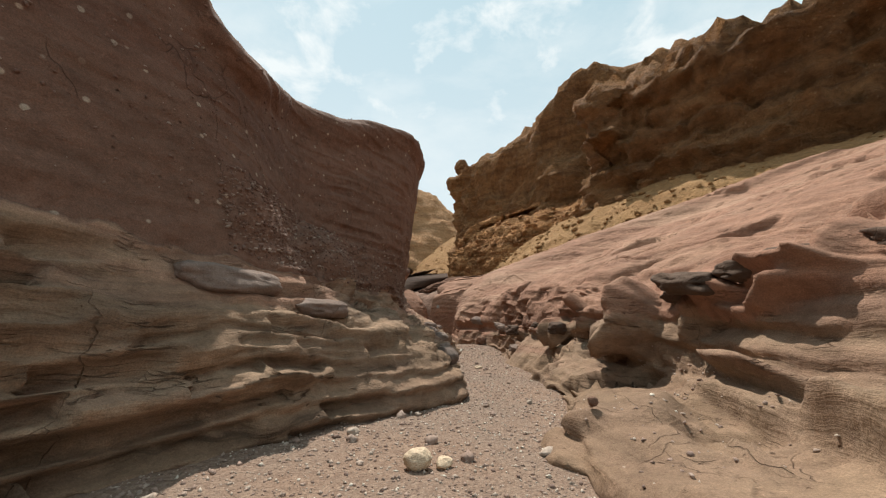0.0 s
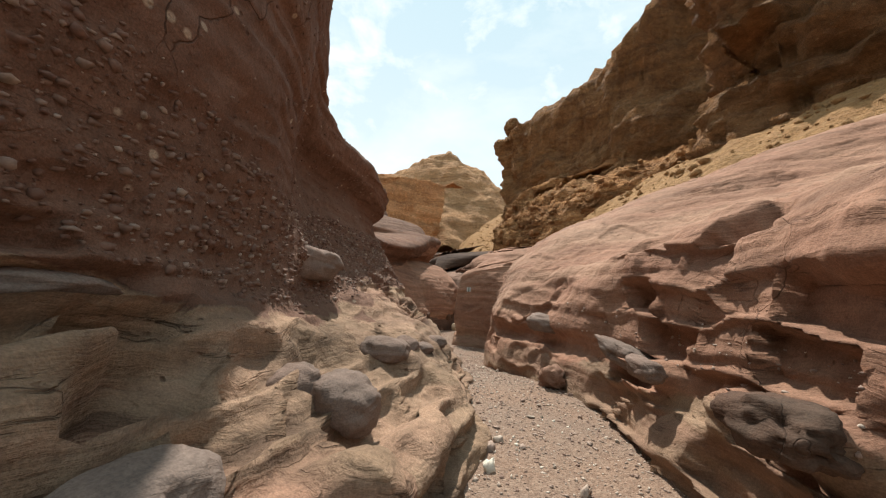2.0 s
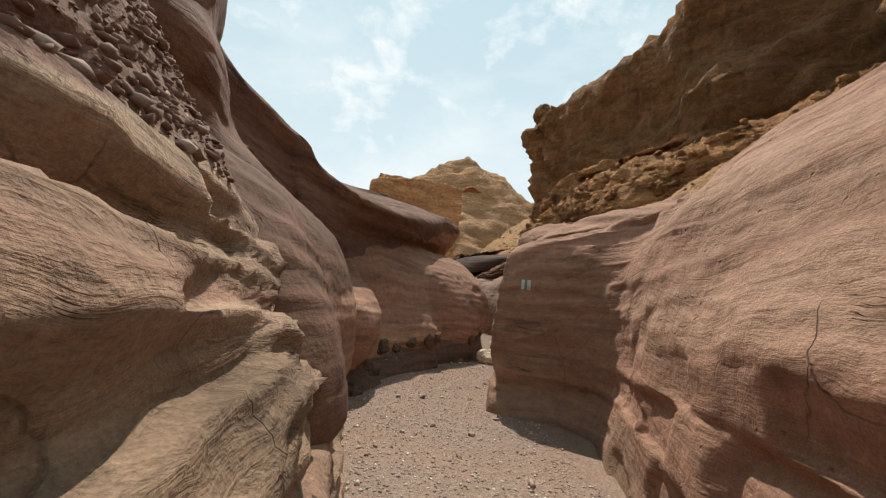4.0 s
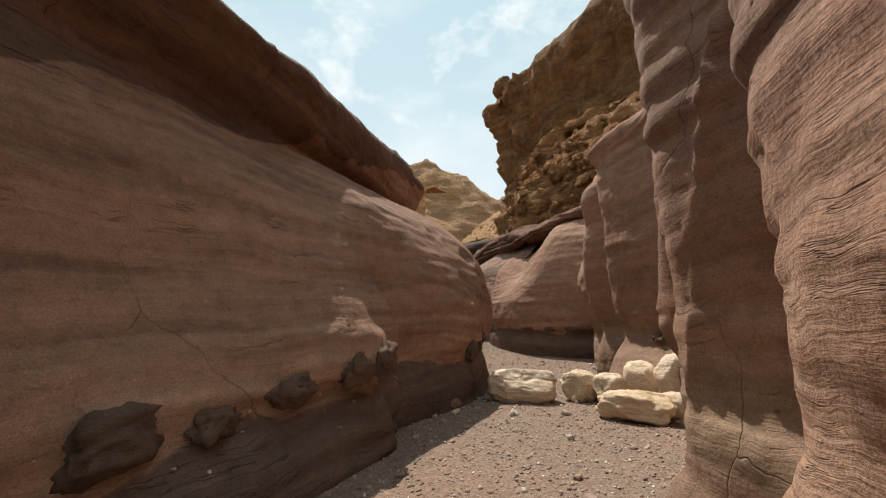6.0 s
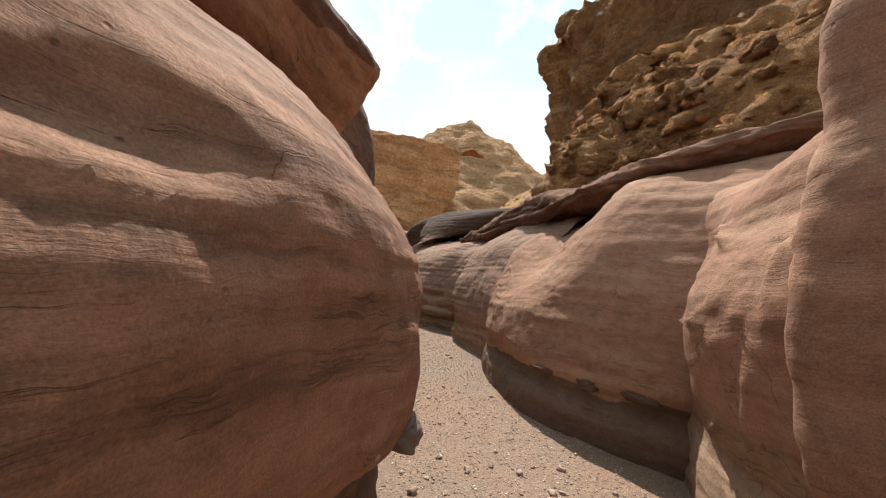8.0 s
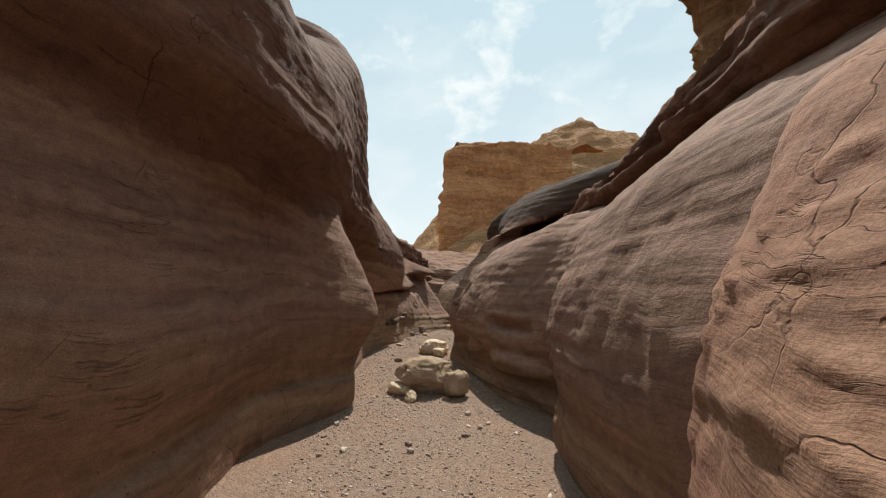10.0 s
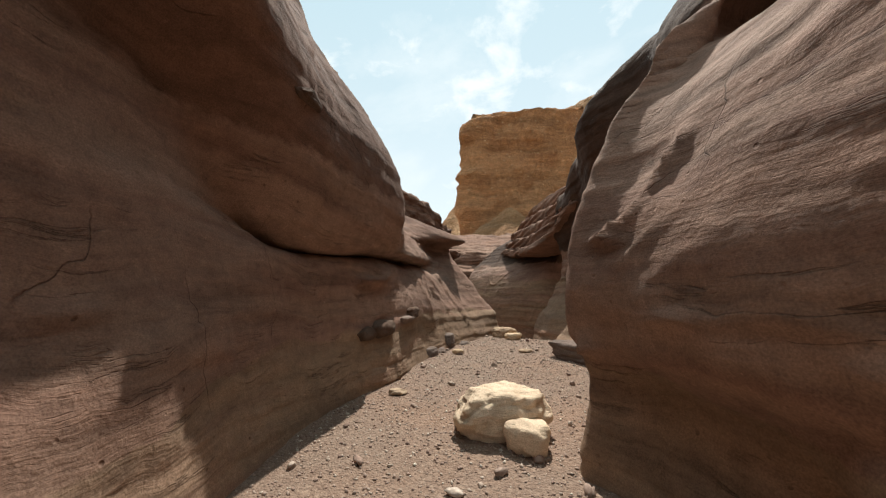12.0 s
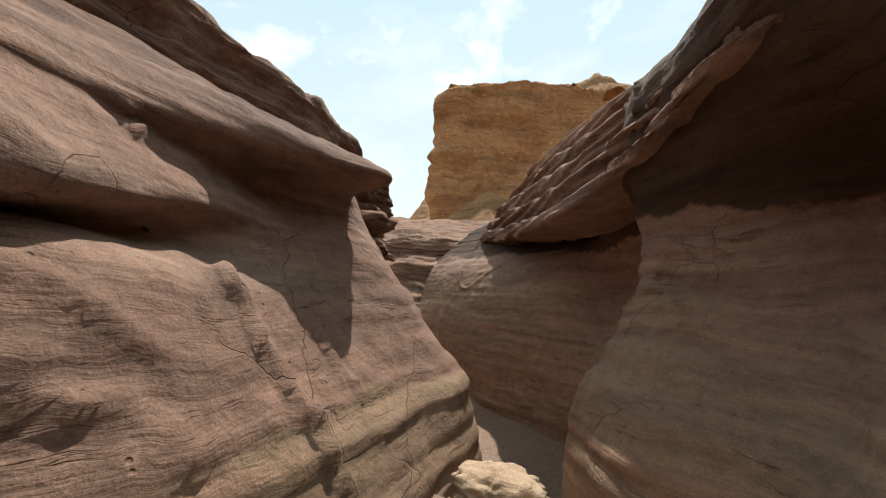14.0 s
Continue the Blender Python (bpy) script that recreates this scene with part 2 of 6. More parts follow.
# deep shade under the overhang, put into the rock as a near-black tint
T_OVERHANG_SHADE = rock_tint([(0.30, (0.049, 0.028, 0.019)), (0.5, (0.070, 0.041, 0.027)), (0.7, (0.091, 0.052, 0.034))], (0.045, 0.028, 0.020), 0.5)
# brown darkened to carry the upper cliff's shading in its colour
T_CLIFF_SHADE = rock_tint([(0.30, (0.128, 0.071, 0.049)), (0.5, (0.156, 0.089, 0.062)), (0.7, (0.178, 0.105, 0.074))], (0.119, 0.070, 0.051), 0.5)
# dark bed rock, its tint deepened to include the shade at the foot
T_SHADED_FOOT = rock_tint([(0.30, (0.098, 0.060, 0.043)), (0.5, (0.127, 0.079, 0.057)), (0.7, (0.152, 0.099, 0.072))], (0.094, 0.065, 0.049), 0.5)

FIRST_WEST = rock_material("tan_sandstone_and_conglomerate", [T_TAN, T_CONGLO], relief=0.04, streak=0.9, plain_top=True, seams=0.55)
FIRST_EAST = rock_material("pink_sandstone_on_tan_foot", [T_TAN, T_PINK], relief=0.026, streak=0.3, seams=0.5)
SMOOTH_WEST = rock_material("smooth_pink_sandstone_dark_cap", [T_SHADED_FOOT, T_PINK, T_DARK], relief=0.016, streak=0.6, seams=0.4)
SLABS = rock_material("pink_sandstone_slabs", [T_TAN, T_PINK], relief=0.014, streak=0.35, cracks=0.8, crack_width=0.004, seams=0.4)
BEND = rock_material("pink_sandstone_on_dark_shaded_bed", [T_SHADED_FOOT, T_PINK], relief=0.014, streak=0.3, cracks=0.8, crack_width=0.004, seams=0.4)
BANDED = rock_material("banded_sandstone_overhang_shade", [T_TAN, T_MAUVE, T_OVERHANG_SHADE], relief=0.018, streak=0.5, cracks=0.9, crack_width=0.004, seams=0.45)
BANDED_WEST = rock_material("banded_sandstone_cliff_shade", [T_TAN, T_MAUVE, T_CLIFF_SHADE], relief=0.018, streak=0.5, cracks=0.9, crack_width=0.004, seams=0.45)
VARNISH = rock_material("dark_varnished_sandstone", [T_DARK], relief=0.03)
LEDGES = rock_material("brown_bedded_ledges", [T_BROWN], relief=0.04, streak=0.8)
OCHRE_SHADED = rock_material("ochre_rock_shaded_copy", [T_OCHRE_SHADED], band_scale=0.7, grain=1.0, relief=0.45, size=3.0, cracks=0.0)
OCHRE_SUNLIT = rock_material("ochre_rock_sunlit_copy", [T_OCHRE_SUNLIT], band_scale=0.7, grain=1.0, relief=0.3, size=2.2, cracks=0.0)
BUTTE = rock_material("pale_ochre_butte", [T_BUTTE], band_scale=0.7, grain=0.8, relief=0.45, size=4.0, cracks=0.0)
HILL = rock_material("dry_hillside", [T_HILL], band_scale=0.6, grain=0.7, relief=0.9, size=6.0, cracks=0.0)
SCREE = rock_material("scree_earth", [T_SCREE], grain=0.9, relief=0.08, streak=0.1)
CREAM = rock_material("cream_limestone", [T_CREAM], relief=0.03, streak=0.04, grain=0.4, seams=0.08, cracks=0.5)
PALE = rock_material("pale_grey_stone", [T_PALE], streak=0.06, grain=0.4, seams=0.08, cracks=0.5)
SLATE = rock_material("grey_hard_stone", [T_SLATE], streak=0.15, relief=0.02, seams=0.05)
NODULE = rock_material("black_nodule_stone", [T_NODULE], streak=0.15, relief=0.02, seams=0.05)
BROWN = rock_material("red_brown_stone", [T_BROWN], streak=0.15, relief=0.02, seams=0.05)


def gravel_material():
    mat = bpy.data.materials.new("stream_gravel")
    mat.use_nodes = True
    nt = mat.node_tree
    bsdf = nt.nodes["Principled BSDF"]
    bsdf.inputs["Roughness"].default_value = 0.95
    bsdf.inputs["Specular IOR Level"].default_value = 0.2
    pos = nt.nodes.new("ShaderNodeNewGeometry").outputs["Position"]
    v = node(nt, "ShaderNodeTexVoronoi", Scale=62.0)
    nt.links.new(pos, v.inputs["Vector"])
    v2 = node(nt, "ShaderNodeTexVoronoi", Scale=27.0)
    nt.links.new(pos, v2.inputs["Vector"])
    stones = ramp_node(nt, v.outputs["Color"], [(0.15, (0.135, 0.098, 0.08)), (0.5, (0.27, 0.205, 0.165)), (0.85, (0.47, 0.385, 0.31))])
    big = ramp_node(nt, v2.outputs["Color"], [(0.60, (0.25, 0.195, 0.165)), (0.80, (0.38, 0.315, 0.265))])
    sand = ramp_node(nt, noise_node(nt, pos, 1.1, 6, 0.6), [(0.35, (0.30, 0.20, 0.145)), (0.55, (0.265, 0.20, 0.162)), (0.7, (0.245, 0.20, 0.168))])
    col = mix_node(nt, 0.45, stones, big)
    col = mix_node(nt, 0.5, col, sand)
    col = mix_node(nt, 1.0, col, (0.86, 0.78, 0.71), "MULTIPLY")
    col = mix_node(nt, 0.6, col, mix_node(nt, 1.0, col, ramp_node(nt, noise_node(nt, pos, 300, 2), [(0.3, grey(0.7)), (0.7, grey(1.25))]), "MULTIPLY"))
    nt.links.new(col, bsdf.inputs["Base Color"])
    bump = nt.nodes.new("ShaderNodeBump")
    bump.inputs["Strength"].default_value, bump.inputs["Distance"].default_value = 0.9, 0.02
    hgt = math_node(nt, "ADD", math_node(nt, "MULTIPLY", v.outputs["Distance"], -0.5), math_node(nt, "MULTIPLY", noise_node(nt, pos, 30, 6), 1.2))
    nt.links.new(hgt, bump.inputs["Height"])
    nt.links.new(bump.outputs["Normal"], bsdf.inputs["Normal"])
    return mat


GRAVEL = gravel_material()


def pebble_material(name, stops):
    """Loose pebbles, each of its own shade."""
    mat = bpy.data.materials.new(name)
    mat.use_nodes = True
    nt = mat.node_tree
    bsdf = nt.nodes["Principled BSDF"]
    bsdf.inputs["Roughness"].default_value = 0.9
    bsdf.inputs["Specular IOR Level"].default_value = 0.25
    geo = nt.nodes.new("ShaderNodeNewGeometry")
    col = ramp_node(nt, geo.outputs["Random Per Island"], stops)
    g = ramp_node(nt, noise_node(nt, geo.outputs["Position"], 60, 5), [(0.3, grey(0.75)), (0.7, grey(1.2))])
    nt.links.new(mix_node(nt, 1.0, col, g, "MULTIPLY"), bsdf.inputs["Base Color"])
    return mat


PEBBLE = pebble_material("mixed_pebbles", [(0.0, (0.20, 0.135, 0.11)), (0.25, (0.30, 0.21, 0.165)), (0.55, (0.34, 0.255, 0.205)), (0.8, (0.41, 0.33, 0.265)), (0.93, (0.48, 0.40, 0.33)), (1.0, (0.66, 0.60, 0.50))])
CLASTS = pebble_material("pale_clasts", [(0.0, (0.14, 0.078, 0.058)), (0.4, (0.18, 0.110, 0.083)), (0.8, (0.22, 0.148, 0.115)), (1.0, (0.35, 0.28, 0.23))])


# ------------------------------------------------------------------ shapes
def lattice(ix, iy, iz, seed):
    h = (ix.astype(np.int64) * 374761393 + iy.astype(np.int64) * 668265263 + iz.astype(np.int64) * 2147483647 + seed * 1274126177) & 0xFFFFFFFF
    h = ((h ^ (h >> 13)) * 1274126177) & 0xFFFFFFFF
    h = ((h ^ (h >> 15)) * 2246822519) & 0xFFFFFFFF
    return ((h ^ (h >> 16)) & 0xFFFFFF) / float(0xFFFFFF) * 2 - 1


def vnoise(p, seed=0):
    """Smooth value noise, -1 to 1, of an array of points."""
    i = np.floor(p).astype(np.int64)
    f = p - i
    f = f * f * f * (f * (f * 6 - 15) + 10)
    x, y, z = i[..., 0], i[..., 1], i[..., 2]
    fx, fy, fz = f[..., 0], f[..., 1], f[..., 2]
    out = 0
    for dx in (0, 1):
        for dy in (0, 1):
            for dz in (0, 1):
                w = (fx if dx else 1 - fx) * (fy if dy else 1 - fy) * (fz if dz else 1 - fz)
                out = out + w * lattice(x + dx, y + dy, z + dz, seed)
    return out


def fbm(p, octaves=4, seed=0, gain=0.5):
    total, amp, norm = 0, 1.0, 0.0
    for k in range(octaves):
        total = total + amp * vnoise(p * (2.03 ** k) + 17.3 * k, seed + k)
        norm += amp
        amp *= gain
    return total / norm


def hermite(values, at):
    """Smooth curve through rows of values at 0, 1, 2..., sampled at the places at."""
    v = np.asarray(values, float)
    n = len(v)
    tang = np.zeros_like(v)
    tang[1:-1] = (v[2:] - v[:-2]) / 2
    tang[0], tang[-1] = v[1] - v[0], v[-1] - v[-2]
    d0 = np.vstack([v[1] - v[0], v[1:] - v[:-1]]) if n > 1 else tang
    d1 = np.vstack([v[1:] - v[:-1], v[-1] - v[-2]])
    lim = 1.6 * np.minimum(np.abs(d0), np.abs(d1)) + 0.25 * np.maximum(np.abs(d0), np.abs(d1))
    tang = np.clip(tang, -lim, lim)
    i = np.clip(np.floor(at).astype(int), 0, n - 2)
    t = (at - i)[:, None]
    h00, h10 = 2 * t ** 3 - 3 * t ** 2 + 1, t ** 3 - 2 * t ** 2 + t
    h01, h11 = -2 * t ** 3 + 3 * t ** 2, t ** 3 - t ** 2
    return h00 * v[i] + h10 * tang[i] + h01 * v[i + 1] + h11 * tang[i + 1]


def grid_mesh(name, pts, material, smooth=True, pick=None, zone=None):
    """A mesh from a grid of points (rows, columns, 3); zone says which rock each point is of."""
    nu, nv = pts.shape[:2]
    idx = np.arange(nu * nv).reshape(nu, nv)
    quads = np.stack([idx[:-1, :-1], idx[1:, :-1], idx[1:, 1:], idx[:-1, 1:]], -1).reshape(-1, 4)
    me = bpy.data.meshes.new(name)
    me.vertices.add(nu * nv)
    me.vertices.foreach_set("co", pts.reshape(-1).astype(np.float32))
    me.loops.add(quads.size)
    me.loops.foreach_set("vertex_index", quads.reshape(-1).astype(np.int32))
    me.polygons.add(len(quads))
    me.polygons.foreach_set("loop_start", np.arange(0, quads.size, 4, dtype=np.int32))
    me.polygons.foreach_set("use_smooth", np.full(len(quads), smooth))
    mats = material if isinstance(material, (list, tuple)) else [material]
    for m in mats:
        me.materials.append(m)
    if pick is not None:
        mid = (pts[:-1, :-1] + pts[1:, 1:]).reshape(-1, 3) / 2
        me.polygons.foreach_set("material_index", pick(mid).astype(np.int32))
    me.update(calc_edges=True)
    me.validate()
    if zone is not None:
        me.attributes.new("zone", "FLOAT", "POINT").data.foreach_set("value", zone(pts.reshape(-1, 3)).astype(np.float32))
    return me


def normals_of(pts):
    du, dv = np.gradient(pts, axis=0), np.gradient(pts, axis=1)
    n = np.cross(du, dv)
    return n / np.maximum(np.linalg.norm(n, axis=-1, keepdims=True), 1e-9)


class Loft:
    """A rock wall drawn through upright sections: each station has a foot, the way out from the canyon (degrees
    from +x) and a section of pairs (out, height) from the foot up."""

    def __init__(self, shift=(0, 0, 0)):
        self.rows, self.shift = [], shift

    def st(self, x, y, heading, *section):
        a = radians(heading)
        sec = np.array(section, float)
        sec[1::2] += self.shift[2]
        self.rows.append(np.concatenate([[x + self.shift[0], y + self.shift[1], math.cos(a), math.sin(a)], sec]))

    def surface(self, step_u, step_v, flip=False):
        rows = np.array(self.rows)
        seg = np.maximum(np.linalg.norm(np.diff(rows[:, :2], axis=0), axis=1), 0.05)
        at = np.concatenate([k + np.linspace(0, 1, max(2, int(s / step_u) + 1))[:-1] for k, s in enumerate(seg)] + [[len(rows) - 1.0]])
        sec = hermite(rows, at)
        n = (rows.shape[1] - 4) // 2
        prof = rows[:, 4:].reshape(len(rows), n, 2)
        plen = np.linalg.norm(np.diff(prof, axis=1), axis=2)
        plen = np.minimum(plen, 2.5).max(axis=0)
        vat = np.concatenate([k + np.linspace(0, 1, max(2, int(s / step_v) + 1))[:-1] for k, s in enumerate(plen)] + [[n - 1.0]])
        o = hermite(sec[:, 4::2].T, vat).T
        z = hermite(sec[:, 5::2].T, vat).T
        d = sec[:, 2:4] / np.linalg.norm(sec[:, 2:4], axis=1, keepdims=True)
        pts = np.stack([sec[:, 0:1] + d[:, 0:1] * o, sec[:, 1:2] + d[:, 1:2] * o, z], -1)
        return pts[::-1] if flip else pts


def weather(pts, side, lump=0.06, fine=0.018, strata=0.014, crack=0.03, dip=0.06, seed=1, bed=0.11, block=0.0, size=(0.55, 0.16), dents=(), bedded=None, saw=0.0, saw_size=0.17, scale=1.0, grooves=()):
    """Lumps, bedding ledges and joints, laid on a surface along its normals (side: +1 or -1, towards the canyon)."""
    n = normals_of(pts) * side
    q = pts.copy()
    far = pts / scale
    d = lump * fbm(far / 0.9, 4, seed) + fine * fbm(far / 0.16, 4, seed + 20)
    h = pts[..., 2] + dip * pts[..., 1] + 0.10 * scale * fbm(far / 1.4, 3, seed + 40)
    hv = np.stack([pts[..., 0] * 0.15, pts[..., 1] * 0.15, h / bed], -1)
    ledge = fbm(hv, 4, seed + 60, 0.65)
    strong = np.clip(0.6 + 0.9 * fbm(far / 1.1, 3, seed + 80), 0.05, 1.4)
    if bedded is not None:
        strong = strong * bedded(pts)
        d = d * np.clip(0.35 + 0.65 * bedded(pts), 0, 1)
    d = d + strata * ledge * strong * 2.0
    # upright joints, wandering a little with height
    w = np.stack([pts[..., 0] + 0.10 * pts[..., 2], pts[..., 1] + 0.08 * pts[..., 2], pts[..., 2] * 0.18], -1)
    crack = crack * (1 if bedded is None else np.clip(1.3 * bedded(pts) - 0.2, 0, 1))
    j = np.abs(fbm(w / 1.15, 2, seed + 100))
    gate = np.clip(2.2 * fbm(pts / 1.6, 2, seed + 120) + 0.1, 0, 1)
    d = d - crack * np.exp(-(j / 0.022) ** 2) * gate
    # a few beds part along the lamination
    k = np.abs(vnoise(np.stack([pts[..., 0] * 0.1, pts[..., 1] * 0.1, h / 0.5], -1), seed + 140))
    d = d - 0.5 * crack * np.exp(-(k / 0.03) ** 2) * np.clip(2 * fbm(pts / 1.2, 2, seed + 160), 0, 1)
    if saw:
        # beds that weather back below and stand proud above
        row = h / saw_size + 0.5 * fbm(far / 0.9, 3, seed + 230) + 0.25 * fbm(far / 0.25, 2, seed + 240)
        fr = row - np.floor(row)
        tone = 0.55 + 0.45 * lattice(np.floor(row), 0 * row, 0 * row, seed + 250)
        d = d + saw * tone * (np.clip(fr / 0.85, 0, 1) ** 1.5 * np.clip((1 - fr) / 0.15, 0, 1) - 0.3) * strong
    if block:
        # broken ledges: each bed is split into blocks that stand proud or have fallen back
        run = (pts[..., 0] * 0.5 + pts[..., 1]) / size[0] + 0.6 * fbm(far / 0.8, 3, seed + 170)
        row = h / size[1] + 0.35 * fbm(far / 0.6, 3, seed + 180)
        ir = np.floor(row)
        run = run + 0.37 * ir
        iu = np.floor(run)
        tone = lattice(iu, ir, 0 * ir, seed + 190)
        fu, fr = run - iu, row - ir
        edge = np.minimum(np.minimum(fu, 1 - fu) * size[0], np.minimum(fr, 1 - fr) * size[1])
        d = d + block * (tone + 0.5) * np.clip(edge / (0.03 if size[0] < 2 else 0.3), 0, 1) * np.clip(0.45 + 1.4 * fbm(far / 1.3, 3, seed + 195), 0, 1.3) * (1 if bedded is None else bedded(pts))
    for x, y, z, rx, rz, depth in dents:
        # hollows (depth plus) and knobs (depth minus)
        e = np.hypot(pts[..., 0] - x, pts[..., 1] - y) / rx
        f = np.sqrt(e ** 2 + ((pts[..., 2] - z) / rz) ** 2) * (1 + 0.35 * fbm(pts / 0.3, 3, seed + 210))
        d = d - depth * np.clip(1.2 - f ** 2.5, 0, 1)
    for wide, deep, *line in grooves:
        # an open joint along a line of points
        a = np.array(line, float).reshape(-1, 3)
        lo, hi = a.min(axis=0) - 0.4, a.max(axis=0) + 0.4
        near = np.all((pts > lo) & (pts < hi), axis=-1)
        p = pts[near]
        if not len(p):
            continue
        p = p + 0.05 * np.stack([fbm(p / 0.22, 3, seed + 300 + k) for k in range(3)], -1)
        gap = np.full(len(p), 9.0)
        for u, v in zip(a[:-1], a[1:]):
            f = np.clip((p - u) @ (v - u) / max((v - u) @ (v - u), 1e-6), 0, 1)
            gap = np.minimum(gap, np.linalg.norm(p - u - f[:, None] * (v - u), axis=1))
        d[near] -= deep * np.exp(-(gap / max(wide, 0.022)) ** 2) * np.clip(0.8 + 0.9 * fbm(p / 0.35, 2, seed + 320), 0.2, 1.2)
    return q + n * d[..., None]


SURFACE = {}


def rock_wall(name, loft, side, material, label, step=(0.045, 0.04), zone=None, **kw):
    pts = weather(loft.surface(*step), side, **kw)
    pts = pts if side < 0 else pts[::-1]
    SURFACE[name] = pts
    me = grid_mesh(name, pts, material, zone=zone)
    return tagged(new(name, me), label, "rock wall", kind="structure")


def bed_height(y):
    """Height of the stream bed along the canyon."""
    return np.interp(y, [-30, 0, 3.4, 4.75, 8, 11.6, 14, 16, 18.6, 21.5, 23.5, 26, 30, 36, 38.6, 39.6, 41, 60], [1.2, 0.75, 0.56, 0.45, 0.22, 0.06, -0.35, -0.60, -0.78, -0.95, -1.22, -1.28, -1.26, -1.28, -1.30, -2.0, -2.3, -1.2])


# ------------------------------------------------------------------ canyon walls
P3 = (-0.4, 1.96, -0.3)

# left bank of the first reach: a sandstone bench with a conglomerate cliff above
w = Loft()
# added stretch behind the start, never in view, to block sky light from behind
w.st(-2.8, -14.0, 180, 0, 0.5, 0.1, 1.1, 0.3, 1.5, 0.8, 2.2, 1.0, 3.6, 1.1, 5.2, 1.2, 6.4, 1.4, 7.5, 5.0, 8.5)
w.st(-2.4, -3.0, 180, 0, 0.3, 0.1, 0.9, 0.3, 1.3, 0.8, 1.75, 1.0, 2.6, 1.1, 3.8, 1.2, 4.4, 1.4, 5.0, 5.0, 6.5)
w.st(-1.7, 1.0, 180, 0, 0.3, 0.1, 0.85, 0.3, 1.25, 0.7, 1.7, 0.9, 2.6, 1.0, 3.8, 1.1, 4.4, 1.3, 5.0, 5.0, 6.5)
w.st(-0.95, 3.1, 170, 0, 0.3, 0.15, 0.75, 0.3, 1.2, 0.6, 1.65, 0.8, 2.5, 1.0, 3.5, 1.1, 4.0, 1.3, 4.6, 5.0, 6.0)
w.st(-0.35, 3.9, 165, 0, 0.2, 0.2, 0.70, 0.4, 1.15, 0.8, 1.55, 1.05, 2.4, 1.15, 2.8, 1.2, 3.1, 1.25, 3.5, 5.0, 4.8)
w.st(0.55, 5.0, 165, 0, 0.1, 0.25, 0.70, 0.7, 1.05, 1.45, 1.45, 1.95, 2.0, 2.2, 2.8, 2.3, 3.3, 2.4, 3.8, 5.5, 4.2)
w.st(0.60, 6.2, 175, 0, 0.0, 0.2, 0.70, 0.8, 0.95, 1.40, 1.3, 1.75, 2.2, 1.85, 3.0, 1.9, 3.4, 1.98, 3.85, 6.0, 4.0)
w.st(0.55, 6.9, 178, 0, 0.0, 0.2, 0.62, 0.6, 0.85, 1.15, 1.2, 1.35, 2.2, 1.4, 3.2, 1.45, 3.6, 1.5, 4.12, 6.0, 4.2)
w.st(0.50, 7.7, 180, 0, 0.0, 0.2, 0.55, 0.5, 0.75, 1.05, 1.15, 1.02, 2.2, 0.98, 3.3, 0.95, 3.85, 1.0, 4.25, 5.0, 4.3)
w.st(0.54, 8.6, 180, 0, 0.0, 0.15, 0.35, 0.6, 0.72, 1.12, 1.1, 1.04, 2.2, 0.98, 3.2, 0.95, 3.8, 0.98, 4.28, 5.0, 4.3)
w.st(0.58, 9.2, 180, 0, 0.0, 0.15, 0.35, 0.6, 0.70, 1.18, 1.08, 1.14, 2.1, 1.04, 3.1, 1.0, 3.8, 1.05, 4.25, 5.0, 4.2)
w.st(0.64, 9.7, 180, 0, 0.0, 0.18, 0.35, 0.6, 0.66, 1.25, 1.02, 1.35, 2.0, 1.30, 2.9, 1.25, 3.6, 1.35, 4.1, 5.0, 4.0)
w.st(0.70, 10.3, 180, 0, -0.1, 0.28, 0.36, 0.75, 0.64, 1.35, 1.0, 1.72, 1.6, 1.85, 2.5, 1.68, 3.0, 1.8, 3.7, 5.0, 3.6)
w.st(0.70, 10.9, 180, 0, -0.2, 0.35, 0.40, 0.8, 0.65, 1.45, 1.0, 1.95, 1.6, 2.16, 2.3, 1.95, 2.62, 2.05, 3.1, 5.0, 3.0)
w.st(0.58, 11.4, 180, 0, -0.2, 0.35, 0.38, 0.75, 0.64, 1.35, 1.0, 1.85, 1.65, 2.08, 2.25, 1.85, 2.5, 2.0, 2.85, 5.0, 2.8)
w.st(0.25, 12.4, 180, 0, -0.3, 0.3, 0.30, 0.5, 0.60, 1.0, 0.95, 1.55, 1.7, 1.74, 2.2, 1.5, 2.42, 1.68, 2.75, 5.5, 2.7)
w.st(-0.35, 13.6, 180, 0, -0.6, 0.1, 0.10, 0.3, 0.55, 0.6, 0.95, 1.05, 1.6, 1.2, 2.0, 1.02, 2.22, 1.22, 2.55, 5.0, 2.9)
w.st(-0.95, 14.8, 185, 0, -0.9, 0.1, -0.1, 0.3, 0.40, 0.6, 0.9, 1.2, 1.5, 1.4, 1.9, 1.25, 2.1, 1.5, 2.4, 5.0, 2.8)
w.st(-1.6, 16.0, 185, 0, -1.0, 0.1, -0.3, 0.3, 0.30, 0.8, 0.9, 1.5, 1.5, 1.6, 1.8, 1.5, 2.0, 1.9, 2.3, 5.0, 2.8)


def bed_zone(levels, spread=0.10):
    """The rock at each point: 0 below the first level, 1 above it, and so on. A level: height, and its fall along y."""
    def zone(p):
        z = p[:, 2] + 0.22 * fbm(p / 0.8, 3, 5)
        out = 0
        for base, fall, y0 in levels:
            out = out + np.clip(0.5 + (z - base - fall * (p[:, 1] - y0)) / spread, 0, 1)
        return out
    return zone


